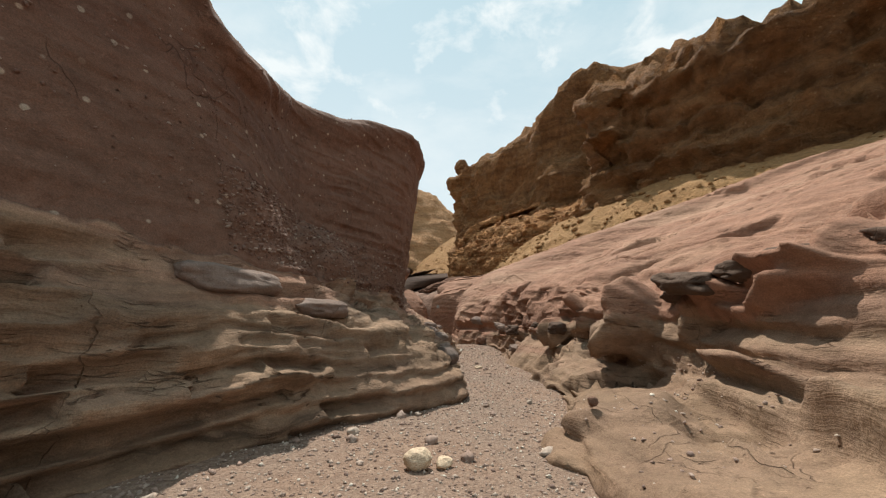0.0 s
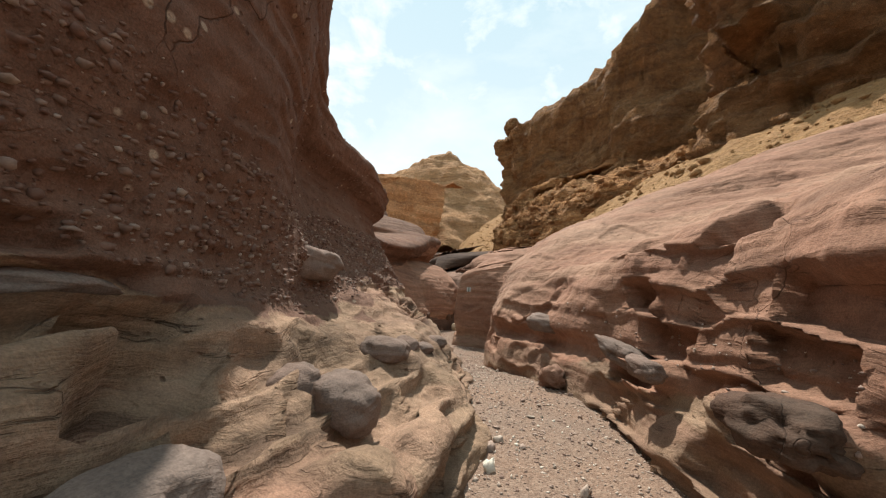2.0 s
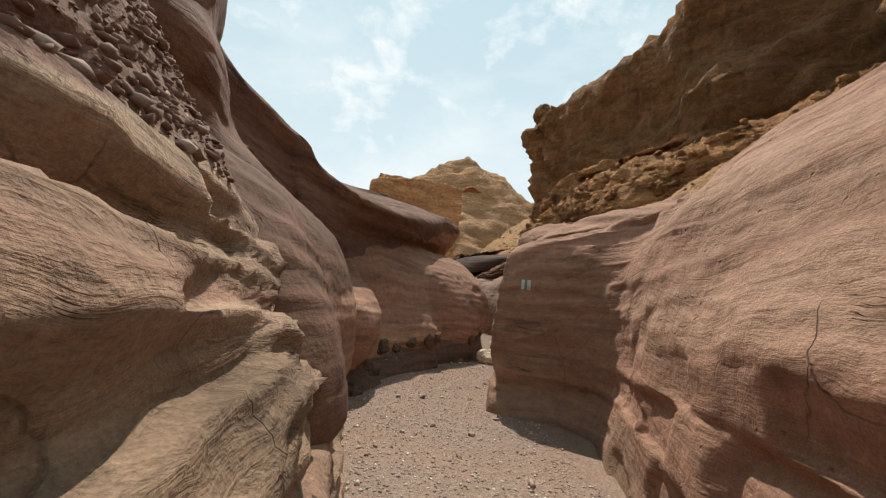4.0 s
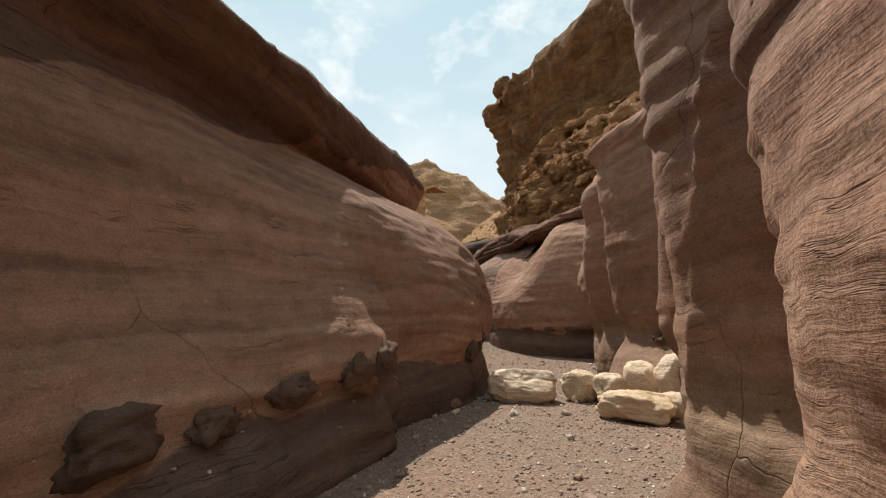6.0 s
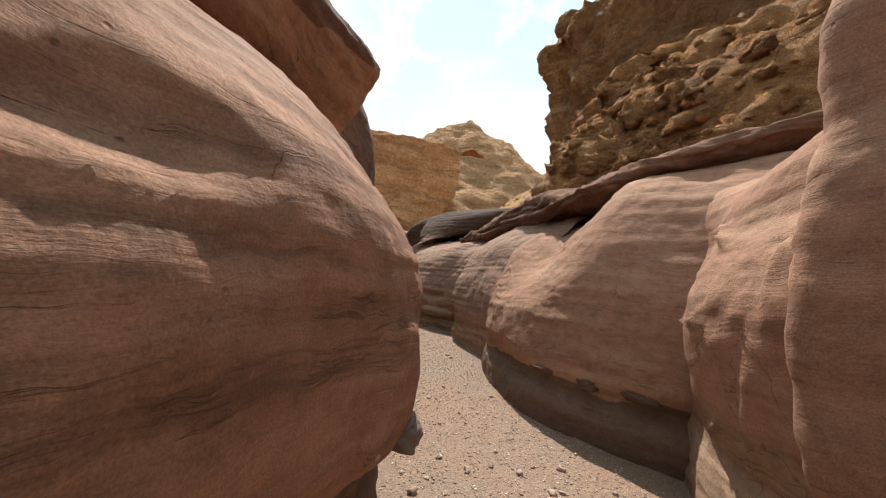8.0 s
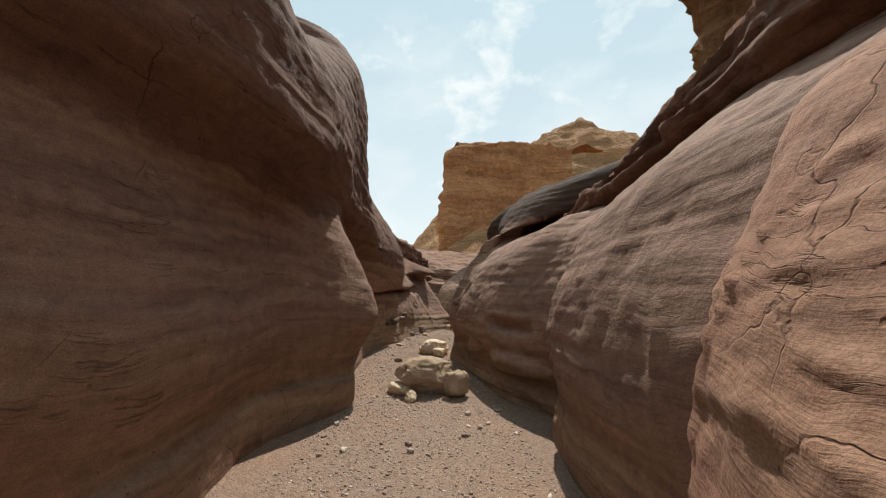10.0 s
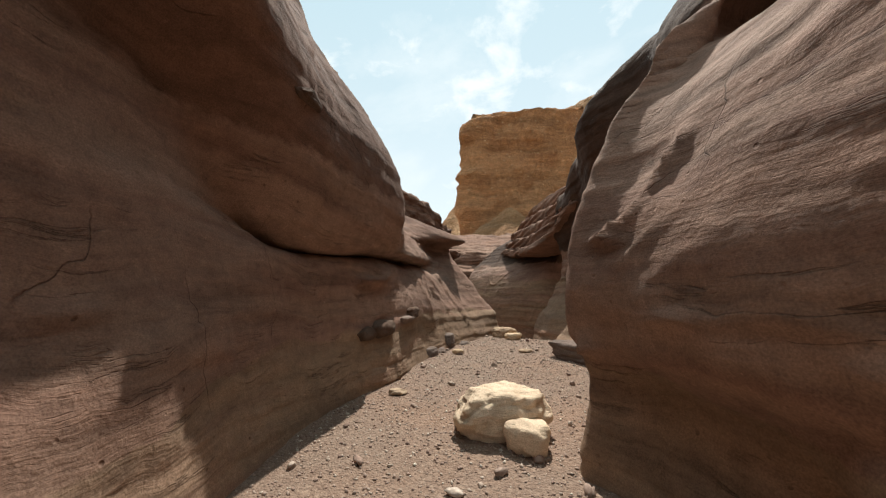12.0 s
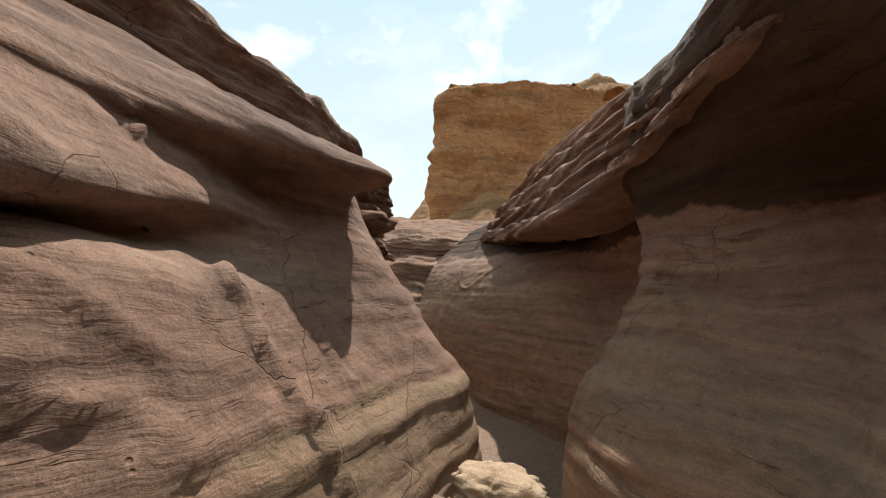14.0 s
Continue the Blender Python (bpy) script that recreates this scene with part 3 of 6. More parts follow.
def cliff_foot(y):
    """Height of the bench's top, where the conglomerate begins."""
    return np.interp(y, [3.0, 5.5, 7.5, 8.7, 9.6, 10.4, 11.2, 13.0], [1.72, 1.46, 1.36, 1.10, 0.86, 0.86, 1.0, 0.95])


def west_zone(p):
    return np.clip(0.5 + (p[:, 2] + 0.16 * fbm(p / 0.6, 3, 5) - cliff_foot(p[:, 1])) / 0.10, 0, 1)


rock_wall("canyon_wall_west", w, -1, FIRST_WEST, "tan sandstone bench under a red-brown pebbly conglomerate cliff", seed=3, zone=west_zone, strata=0.03, lump=0.13, crack=0.07, block=0.13, size=(0.5, 0.13), bed=0.16, saw=0.11, saw_size=0.15, step=(0.034, 0.028), bedded=lambda p: np.clip(1.0 - (p[..., 2] - cliff_foot(p[..., 1]) + 0.1) / 0.3, 0.22, 1.0), dents=[(-0.2, 5.0, 0.62, 0.5, 0.10, 0.16), (-0.9, 3.6, 0.85, 0.7, 0.08, 0.14), (0.05, 5.6, 0.95, 0.12, 0.25, 0.16), (0.35, 7.0, 0.55, 0.2, 0.2, 0.14), (0.25, 8.6, 0.5, 0.15, 0.25, 0.15), (-0.1, 9.4, 0.75, 0.35, 0.1, -0.12), (-0.6, 10.2, 1.0, 0.5, 0.3, -0.14), (-1.1, 5.6, 1.7, 0.4, 0.5, 0.3)],
          grooves=[
    (0.02, 0.05, -0.08, 5.34, 0.99, -0.04, 5.39, 0.94, 0.17, 5.28, 0.89, 0.22, 5.37, 0.83),
    (0.02, 0.06, -0.67, 5.89, 1.16, -0.10, 5.41, 1.01, -0.04, 5.39, 0.94),
    (0.045, 0.12, -0.49, 6.25, 1.12, -0.34, 6.12, 0.98, -0.19, 6.05, 0.91, 0.09, 5.77, 0.84, 0.21, 5.78, 0.78, 0.29, 5.77, 0.74, 0.38, 5.65, 0.70),
    (0.012, 0.03, 0.14, 5.14, 0.88, 0.21, 5.27, 0.86, 0.22, 5.33, 0.83),
    (0.015, 0.04, 0.16, 5.05, 0.82, 0.22, 5.12, 0.81, 0.26, 5.29, 0.78),
    (0.015, 0.04, 0.30, 5.35, 0.78, 0.36, 5.58, 0.71),
    (0.02, 0.05, -1.29, 2.96, 1.04, -1.25, 3.29, 1.02, -1.08, 3.40, 1.11, -0.99, 3.39, 1.07),
    (0.02, 0.05, -1.39, 3.05, 0.71, -1.08, 3.28, 0.79, -0.75, 3.58, 0.86, -0.71, 3.89, 0.72),
    (0.015, 0.05, -0.64, 4.50, 1.08, -0.53, 4.31, 0.97, -0.54, 4.25, 0.93),
    (0.02, 0.05, -1.30, 2.93, 0.69, -1.17, 3.27, 0.67, -0.64, 3.67, 0.61),
    (0.012, 0.035, -0.38, 10.97, 0.81, -0.14, 10.55, 0.76, 0.02, 10.37, 0.67),
    (0.015, 0.03, -0.58, 10.05, 0.75, -0.28, 9.73, 0.76, -0.20, 9.66, 0.67),
    (0.015, 0.04, -1.22, 10.47, 1.92, -1.18, 10.51, 1.73, -1.15, 10.55, 1.62),
])

# right bank of the first reach: a foot, a recessed bed, a rounded lip and a long pink slab
w = Loft()
# unseen extension behind the start, added to keep out sky light
w.st(2.2, -14.0, 0, 0, 0.5, 0.2, 1.2, 0.6, 1.5, 0.9, 1.9, 1.3, 2.6, 2.0, 3.4, 5.0, 4.6, 14, 7.5)
w.st(1.6, -3.0, 0, 0, 0.3, 0.2, 1.0, 0.6, 1.2, 0.9, 1.5, 1.3, 2.0, 2.0, 2.4, 5.0, 3.6, 14, 6.5)
w.st(1.2, 1.0, 0, 0, 0.3, 0.2, 0.9, 0.6, 1.0, 1.0, 1.3, 1.3, 1.8, 1.9, 2.2, 4.5, 3.2, 14, 6.5)
w.st(0.88, 3.3, 0, 0, 0.2, 0.2, 0.70, 0.9, 0.78, 1.3, 1.05, 1.5, 1.62, 1.9, 1.95, 4.0, 2.8, 14, 6.5)
w.st(1.40, 4.9, 0, 0, 0.2, 0.1, 0.60, 0.85, 0.75, 0.95, 1.1, 1.1, 1.45, 1.9, 2.05, 4.5, 3.2, 14, 6.5)
w.st(1.38, 6.2, 0, 0, 0.1, 0.3, 0.58, 0.9, 0.85, 0.75, 1.1, 0.9, 1.42, 1.6, 1.95, 4.0, 3.1, 14, 6.5)
w.st(1.32, 8.0, 0, 0, 0.0, 0.4, 0.50, 0.68, 0.80, 0.68, 1.0, 0.80, 1.42, 1.15, 1.78, 3.6, 2.9, 13, 6.5)
w.st(1.45, 9.6, 0, 0, 0.0, 0.2, 0.38, 0.38, 0.65, 0.40, 0.9, 0.52, 1.38, 1.0, 1.85, 3.5, 2.8, 12, 6.5)
w.st(1.40, 11.0, 0, 0, -0.2, 0.15, 0.30, 0.30, 0.55, 0.32, 0.8, 0.42, 1.42, 0.7, 1.68, 3.0, 2.6, 12, 6.5)
w.st(1.05, 12.4, 0, 0, -0.3, 0.1, 0.25, 0.3, 0.45, 0.22, 0.7, 0.58, 1.2, 1.2, 1.62, 3.3, 2.6, 12, 6.5)
w.st(0.5, 14.0, -5, 0, -0.6, 0.1, 0.10, 0.2, 0.3, 0.15, 0.6, 0.5, 1.15, 1.0, 1.72, 2.7, 2.72, 12, 6.5)
w.st(0.52, 15.6, -5, 0, -0.9, 0.05, -0.15, 0.10, 0.15, 0.16, 0.55, 0.28, 1.05, 0.66, 1.68, 2.4, 2.75, 12, 6.0)
w.st(0.60, 16.7, -5, 0, -0.9, 0.05, -0.5, 0.14, -0.2, 0.16, 0.2, 0.22, 0.9, 0.45, 1.4, 1.6, 2.25, 10, 4.8)
w.st(0.42, 17.15, 40, 0, -1.0, 0.05, -0.6, 0.2, -0.40, 0.14, 0.0, 0.14, 0.7, 0.24, 1.36, 1.0, 1.75, 8, 2.9)
w.st(0.0, 17.30, 62, 0, -1.0, 0.05, -0.6, 0.22, -0.42, 0.16, -0.1, 0.16, 0.6, 0.24, 1.2, 0.9, 1.6, 7, 2.5)
w.st(-0.42, 17.42, 55, 0, -1.0, 0.05, -0.6, 0.18, -0.42, 0.10, -0.1, 0.10, 0.5, 0.16, 0.95, 0.8, 1.45, 6, 2.2)
w.st(-0.50, 17.62, 15, 0, -1.1, 0.05, -0.55, 0.15, -0.35, 0.06, 0.0, 0.08, 0.5, 0.16, 0.92, 0.8, 1.5, 6, 2.2)
w.st(-0.45, 18.0, 5, 0, -1.1, 0.0, -0.55, 0.12, -0.25, 0.05, 0.1, 0.12, 0.55, 0.35, 1.1, 1.4, 1.8, 6, 2.6)
w.st(-0.30, 18.6, 10, 0, -1.1, 0.02, -0.55, 0.08, -0.3, 0.08, 0.1, 0.10, 0.6, 0.2, 1.1, 1.0, 1.9, 6, 3.5)
w.st(0.5, 19.1, 40, 0, -1.1, 0.02, -0.55, 0.15, -0.3, 0.08, 0.1, 0.10, 0.6, 0.2, 1.1, 1.0, 1.8, 6, 3)


rock_wall("canyon_wall_east", w, 1, FIRST_EAST, "pink sandstone slab rising from a tan rock foot", seed=11, zone=bed_zone([(0.85, -0.14, 8)], 0.35), strata=0.024, lump=0.11, crack=0.09, block=0.14, size=(0.5, 0.27), saw=0.035, saw_size=0.2, step=(0.04, 0.034), bedded=lambda p: np.clip(1.0 - (p[..., 1] - 11.5) / 3.0, 0.42, 1.0) * (1 + 1.3 * np.clip((6.5 - p[..., 1]) / 1.5, 0, 1)), dents=[(2.4, 4.5, 1.48, 0.4, 0.07, 0.2), (2.55, 3.8, 1.64, 0.4, 0.07, 0.2), (1.8, 9.55, 0.62, 0.22, 0.13, 0.2), (2.05, 8.1, 0.82, 0.35, 0.08, 0.12), (2.3, 5.7, 1.0, 0.4, 0.2, 0.25), (2.2, 6.7, 0.9, 0.25, 0.15, 0.12), (2.45, 4.7, 1.25, 0.10, 0.35, 0.12), (2.1, 3.9, 1.0, 0.5, 0.06, 0.2), (1.7, 2.8, 0.9, 0.6, 0.06, 0.2), (1.9, 3.6, 0.75, 0.4, 0.1, -0.12), (2.45, 5.4, 1.08, 0.24, 0.42, 0.5), (2.15, 7.1, 0.94, 0.22, 0.17, 0.4), (2.2, 6.6, 1.32, 0.12, 0.08, 0.25), (1.88, 9.05, 0.66, 0.2, 0.12, 0.35), (1.81, 10.22, 0.61, 0.16, 0.12, 0.35)],
          grooves=[
    (0.03, 0.09, 2.38, 4.55, 1.13, 2.08, 3.87, 1.01, 2.04, 3.48, 0.92, 2.01, 3.35, 0.89, 1.88, 3.01, 0.96),
    (0.025, 0.08, 1.86, 3.93, 0.70, 1.63, 3.27, 0.77, 1.61, 3.00, 0.74),
    (0.02, 0.06, 2.11, 7.02, 1.31, 2.09, 6.85, 0.83, 1.70, 6.01, 0.58),
    (0.06, 0.16, 2.70, 3.57, 1.85, 2.34, 3.53, 1.65, 2.40, 4.00, 1.33, 2.39, 4.56, 1.43),
    (0.025, 0.07, 2.07, 6.94, 0.75, 1.69, 6.34, 0.62, 1.58, 6.10, 0.43),
    (0.02, 0.05, 1.95, 6.23, 0.68, 1.81, 6.01, 0.63, 1.62, 5.88, 0.48),
    (0.02, 0.06, 2.10, 6.73, 1.16, 2.10, 6.75, 0.91, 2.09, 6.77, 0.81),
    (0.015, 0.035, 2.48, 8.58, 1.87, 2.10, 8.58, 1.54, 1.96, 8.74, 1.20),
    (0.015, 0.03, 2.08, 7.92, 1.31, 2.01, 7.92, 1.12),
    (0.012, 0.03, 2.00, 8.13, 1.09, 1.91, 7.96, 0.66),
    (0.018, 0.05, 1.87, 11.04, 1.51, 1.79, 10.92, 1.28, 1.77, 10.88, 0.95),
    (0.015, 0.04, 1.86, 11.00, 1.49, 1.93, 10.84, 1.49),
    (0.012, 0.03, 3.11, 12.96, 2.17, 3.17, 12.57, 2.10),
    (0.012, 0.04, 1.06, 17.99, 2.02, 1.00, 17.97, 1.67, 0.47, 17.31, 1.11),
    (0.012, 0.035, -0.22, 17.48, 0.63, -0.26, 17.48, 0.41, -0.30, 17.48, 0.18, -0.36, 17.50, 0.01),
    (0.012, 0.03, 0.29, 17.38, 0.45, 0.29, 17.37, 0.32),
    (0.015, 0.03, 0.29, 17.37, 0.32, 0.07, 17.44, 0.25, -0.17, 17.46, 0.16),
])

# left wall of the second reach: smooth buttresses over a dark bed tinted deeper for shade, with a dark overhanging cap
w = Loft()
w.st(-2.6, 12.2, 180, 0, -0.9, 0.0, -0.3, 0.05, 0.0, 0.0, 0.2, 0.15, 0.6, 0.5, 1.1, 0.8, 1.4, 0.75, 1.7, 0.9, 2.0, 1.1, 2.4, 5, 3)
w.st(-1.9, 13.3, 180, 0, -0.9, 0.0, -0.3, 0.05, 0.0, 0.0, 0.2, 0.15, 0.6, 0.5, 1.1, 0.8, 1.4, 0.75, 1.7, 0.9, 2.0, 1.1, 2.5, 5, 3)
w.st(-0.9, 14.2, 180, 0, -0.9, 0.0, -0.3, 0.05, 0.0, 0.0, 0.2, 0.15, 0.6, 0.5, 1.1, 0.8, 1.4, 0.75, 1.7, 0.9, 2.0, 1.1, 2.6, 5, 3)
w.st(-1.5, 15.5, 180, 0, -1.0, 0.0, -0.5, 0.05, -0.2, 0.0, 0.0, 0.05, 0.5, 0.3, 1.1, 0.9, 1.6, 1.2, 1.8, 1.4, 2.2, 1.6, 2.8, 5, 3)
w.st(-1.80, 16.6, 175, 0, -1.1, 0.1, -0.7, 0.15, -0.4, 0.05, -0.1, 0.05, 0.4, 0.35, 1.05, 1.0, 1.6, 1.2, 1.8, 1.3, 2.2, 1.4, 2.6, 5, 3)
w.st(-2.05, 16.9, 180, 0.2, -1.1, 0.35, -0.7, 0.55, -0.4, 0.45, -0.1, 0.3, 0.25, 0.45, 0.6, 0.8, 1.2, 0.8, 1.6, 0.9, 2.0, 1.0, 2.5, 5, 3)
w.st(-1.88, 17.2, 180, 0.05, -1.1, 0.2, -0.75, 0.45, -0.5, 0.2, -0.2, 0.12, 0.2, 0.35, 0.52, 0.85, 0.8, 0.9, 1.4, 1.0, 1.9, 1.2, 2.3, 5, 3)
w.st(-1.92, 18.05, 178, 0.0, -1.1, 0.1, -0.75, 0.4, -0.5, 0.22, -0.25, 0.18, 0.2, 0.4, 0.55, 0.9, 0.85, 0.95, 1.4, 0.85, 1.85, 1.0, 2.2, 5, 3)
w.st(-2.02, 18.35, 175, 0.05, -1.1, 0.1, -0.75, 0.35, -0.5, 0.35, -0.25, 0.5, 0.25, 0.62, 0.75, 0.85, 1.25, 0.95, 1.5, 0.8, 1.85, 0.9, 2.2, 5, 3)
w.st(-1.92, 19.1, 172, 0.0, -1.1, 0.05, -0.7, 0.25, -0.45, 0.25, -0.25, 0.5, 0.3, 0.62, 0.9, 0.9, 1.35, 1.0, 1.55, 0.75, 1.85, 0.85, 2.2, 5, 2.9)
w.st(-1.6, 19.9, 170, 0, -1.1, 0.05, -0.65, 0.2, -0.4, 0.05, -0.25, 0.35, 0.3, 0.6, 0.85, 1.1, 1.4, 1.2, 1.6, 0.95, 1.85, 1.05, 2.25, 5, 2.9)
w.st(-1.55, 20.1, 168, 0, -1.1, 0.05, -0.65, 0.2, -0.4, 0.05, -0.25, 0.35, 0.3, 0.6, 0.9, 1.1, 1.4, 1.2, 1.6, 0.95, 1.85, 1.05, 2.3, 5, 2.9)
w.st(-1.42, 20.45, 168, 0.25, -1.1, 0.3, -0.65, 0.4, -0.4, 0.35, -0.2, 0.42, 0.3, 0.55, 0.95, 1.05, 1.4, 1.35, 1.65, 1.08, 1.85, 1.15, 2.35, 5, 2.9)
w.st(-1.1, 21.6, 170, 0, -1.2, 0.05, -0.7, 0.1, -0.5, 0.0, -0.3, 0.1, 0.2, 0.5, 0.95, 1.2, 1.5, 1.65, 1.75, 1.38, 1.9, 1.42, 2.5, 5, 3)
w.st(-0.95, 22.8, 178, 0, -1.4, 0.05, -0.8, 0.12, -0.55, 0.03, -0.3, 0.05, 0.4, 0.35, 1.0, 1.1, 1.55, 1.85, 1.8, 1.52, 1.98, 1.55, 2.7, 5, 3)
w.st(-0.9, 24.0, 195, 0.05, -1.5, 0.1, -0.9, 0.15, -0.6, 0.0, -0.3, 0.0, 0.3, 0.25, 0.8, 1.0, 1.5, 1.95, 1.75, 1.62, 2.08, 1.65, 2.85, 5, 3.2)
w.st(-1.4, 24.9, 205, 0, -1.5, 0.05, -0.9, 0.15, -0.6, 0.0, -0.2, 0.0, 0.3, 0.3, 0.8, 0.7, 1.4, 1.6, 1.7, 1.12, 2.2, 1.15, 2.95, 5, 3.3)
w.st(-2.1, 25.95, 192, 0, -1.5, 0.05, -0.9, 0.15, -0.6, 0.0, -0.2, 0.0, 0.3, 0.25, 0.8, 0.45, 1.4, 0.9, 1.7, 0.36, 2.40, 0.38, 3.05, 5, 3.4)
w.st(-2.25, 26.2, 192, 0, -1.5, 0.05, -0.9, 0.15, -0.6, 0.0, -0.2, 0.0, 0.3, 0.25, 0.8, 0.4, 1.4, 0.7, 1.7, 0.32, 2.45, 0.45, 3.0, 5, 3.4)
w.st(-2.5, 26.6, 200, 0, -1.5, 0.05, -0.9, 0.15, -0.6, 0.0, -0.2, 0.0, 0.3, 0.3, 0.8, 0.5, 1.3, 1.0, 1.6, 1.4, 1.9, 2.0, 2.3, 5, 2.8)
w.st(-3.0, 27.6, 210, 0, -1.5, 0.05, -0.9, 0.15, -0.6, 0.0, -0.2, 0.0, 0.3, 0.3, 0.8, 0.5, 1.3, 1.0, 1.6, 1.4, 1.9, 2.0, 2.3, 5, 2.8)
w.st(-4.2, 28.4, 215, 0, -1.5, 0.05, -0.9, 0.15, -0.6, 0.0, -0.2, 0.0, 0.3, 0.3, 0.8, 0.5, 1.3, 1.0, 1.6, 1.4, 1.9, 2.0, 2.3, 5, 2.8)


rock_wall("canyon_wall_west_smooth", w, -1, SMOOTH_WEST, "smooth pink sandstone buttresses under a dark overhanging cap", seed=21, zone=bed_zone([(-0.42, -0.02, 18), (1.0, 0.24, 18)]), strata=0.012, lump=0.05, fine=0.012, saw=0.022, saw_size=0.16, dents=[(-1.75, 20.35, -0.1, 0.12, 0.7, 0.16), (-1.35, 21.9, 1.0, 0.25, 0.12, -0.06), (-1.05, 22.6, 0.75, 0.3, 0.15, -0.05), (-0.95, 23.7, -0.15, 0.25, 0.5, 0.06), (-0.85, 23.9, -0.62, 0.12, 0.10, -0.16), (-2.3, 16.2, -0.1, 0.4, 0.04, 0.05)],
          grooves=[
    (0.012, 0.03, -2.16, 17.46, 0.46, -1.97, 17.23, 0.20, -1.97, 17.23, 0.03),
    (0.012, 0.03, -2.44, 19.46, 0.89, -2.37, 19.61, 0.88, -2.32, 19.75, 0.86, -2.23, 19.91, 0.85),
    (0.03, 0.05, -1.13, 21.93, 0.27, -1.09, 21.97, 0.17, -0.99, 22.05, -0.23, -1.07, 22.67, -0.57),
])

# right wall of the second reach: upright slabs on a lighter foot
w = Loft()
w.st(0.25, 18.3, 20, -0.1, -1.2, -0.06, -0.5, 0.0, -0.3, 0.0, 0.0, 0.0, 0.6, 0.15, 1.1, 0.5, 1.6, 5, 2.4)
w.st(-0.10, 19.25, 15, -0.1, -1.2, -0.06, -0.5, 0.0, -0.3, 0.0, 0.0, -0.02, 0.6, -0.02, 1.3, 0.3, 1.9, 5, 2.6)
w.st(0.02, 19.5, 40, 0.1, -1.2, 0.15, -0.5, 0.25, -0.3, 0.25, 0.0, 0.25, 0.6, 0.25, 1.3, 0.5, 2.0, 5, 2.6)
w.st(0.18, 19.95, 20, 0.05, -1.2, 0.02, -0.5, 0.05, -0.3, -0.05, -0.1, 0.0, 0.6, 0.05, 1.4, 0.3, 2.1, 5, 2.6)
w.st(0.50, 20.35, 40, 0.15, -1.2, 0.2, -0.5, 0.4, -0.3, 0.3, 0.0, 0.25, 0.6, 0.3, 1.4, 0.5, 2.2, 5, 2.8)
w.st(0.62, 20.8, 15, 0.1, -1.2, 0.1, -0.5, 0.3, -0.3, 0.1, 0.0, -0.03, 0.6, 0.05, 1.6, 0.3, 2.3, 5, 2.8)
w.st(0.78, 21.7, 10, 0.0, -1.3, 0.10, -0.75, 0.42, -0.40, 0.36, -0.1, 0.32, 0.6, 0.32, 1.8, 0.5, 2.4, 5, 2.8)
w.st(0.58, 22.5, 0, 0.0, -1.4, 0.12, -0.85, 0.40, -0.46, 0.37, -0.2, 0.32, 0.6, 0.30, 1.9, 0.42, 2.36, 5, 2.8)
w.st(0.62, 22.92, 0, 0.0, -1.5, 0.12, -0.85, 0.34, -0.47, 0.25, -0.1, 0.23, 0.6, 0.23, 1.85, 0.33, 2.26, 5, 2.8)
w.st(0.92, 23.08, 0, 0.05, -1.5, 0.06, -0.7, 0.25, -0.40, 0.42, -0.1, 0.45, 0.6, 0.45, 1.6, 0.6, 2.2, 5, 2.8)
w.st(0.72, 23.7, 0, 0.05, -1.5, 0.10, -0.8, 0.22, -0.45, 0.08, -0.15, 0.0, 0.45, 0.10, 1.2, 0.40, 2.05, 5, 2.8)
w.st(0.80, 24.05, 0, 0.1, -1.5, 0.15, -0.85, 0.3, -0.5, 0.32, -0.15, 0.3, 0.45, 0.45, 1.1, 0.8, 1.9, 5, 2.8)
w.st(1.02, 24.3, 0, 0.05, -1.5, 0.1, -0.9, 0.2, -0.6, 0.05, -0.2, 0.0, 0.5, 0.25, 1.1, 0.7, 1.9, 5, 2.8)
w.st(1.05, 25.2, 10, 0.1, -1.5, 0.15, -0.9, 0.2, -0.6, 0.02, -0.2, -0.1, 0.3, 0.15, 0.9, 0.8, 1.7, 5, 2.8)
w.st(1.35, 26.0, 60, 0.1, -1.5, 0.15, -0.9, 0.2, -0.6, 0.1, -0.2, 0.1, 0.3, 0.4, 0.9, 1.0, 1.8, 5, 2.8)
rock_wall("canyon_wall_east_slabs", w, 1, SLABS, "upright pink sandstone slabs on a pale rock foot", seed=31, zone=bed_zone([(-0.2, -0.03, 20)]), strata=0.012, lump=0.05, crack=0.07, saw=0.02, saw_size=0.18, step=(0.035, 0.04),
          grooves=[
    (0.015, 0.05, -0.10, 19.14, 0.37, -0.10, 19.14, 0.28, -0.10, 19.15, 0.18),
    (0.03, 0.1, 1.25, 25.24, 1.06, 0.98, 24.58, 0.37, 1.20, 25.03, -0.49),
    (0.015, 0.04, 1.07, 23.45, 1.20, 0.82, 22.87, 0.42, 0.83, 22.81, 0.29),
    (0.02, 0.04, 0.85, 22.68, 0.45, 0.84, 22.75, 0.02),
])

# back wall at the bend
w = Loft()
w.st(2.6, 25.2, 60, 0, -1.6, 0.0, -1.0, 0.1, -0.75, 0.0, -0.5, 0.1, 0.3, 0.4, 1.2, 1.0, 2.1, 2, 2.6, 6, 3.5)
w.st(1.45, 25.9, 60, 0, -1.6, 0.0, -1.0, 0.15, -0.75, -0.04, -0.5, 0.1, 0.3, 0.4, 1.2, 1.0, 2.0, 2, 2.4, 6, 3.5)
w.st(0.6, 26.4, 65, 0, -1.6, 0.0, -1.0, 0.1, -0.75, -0.02, -0.5, 0.1, 0.3, 0.35, 1.1, 0.9, 1.85, 1.8, 2.2, 6, 3.2)
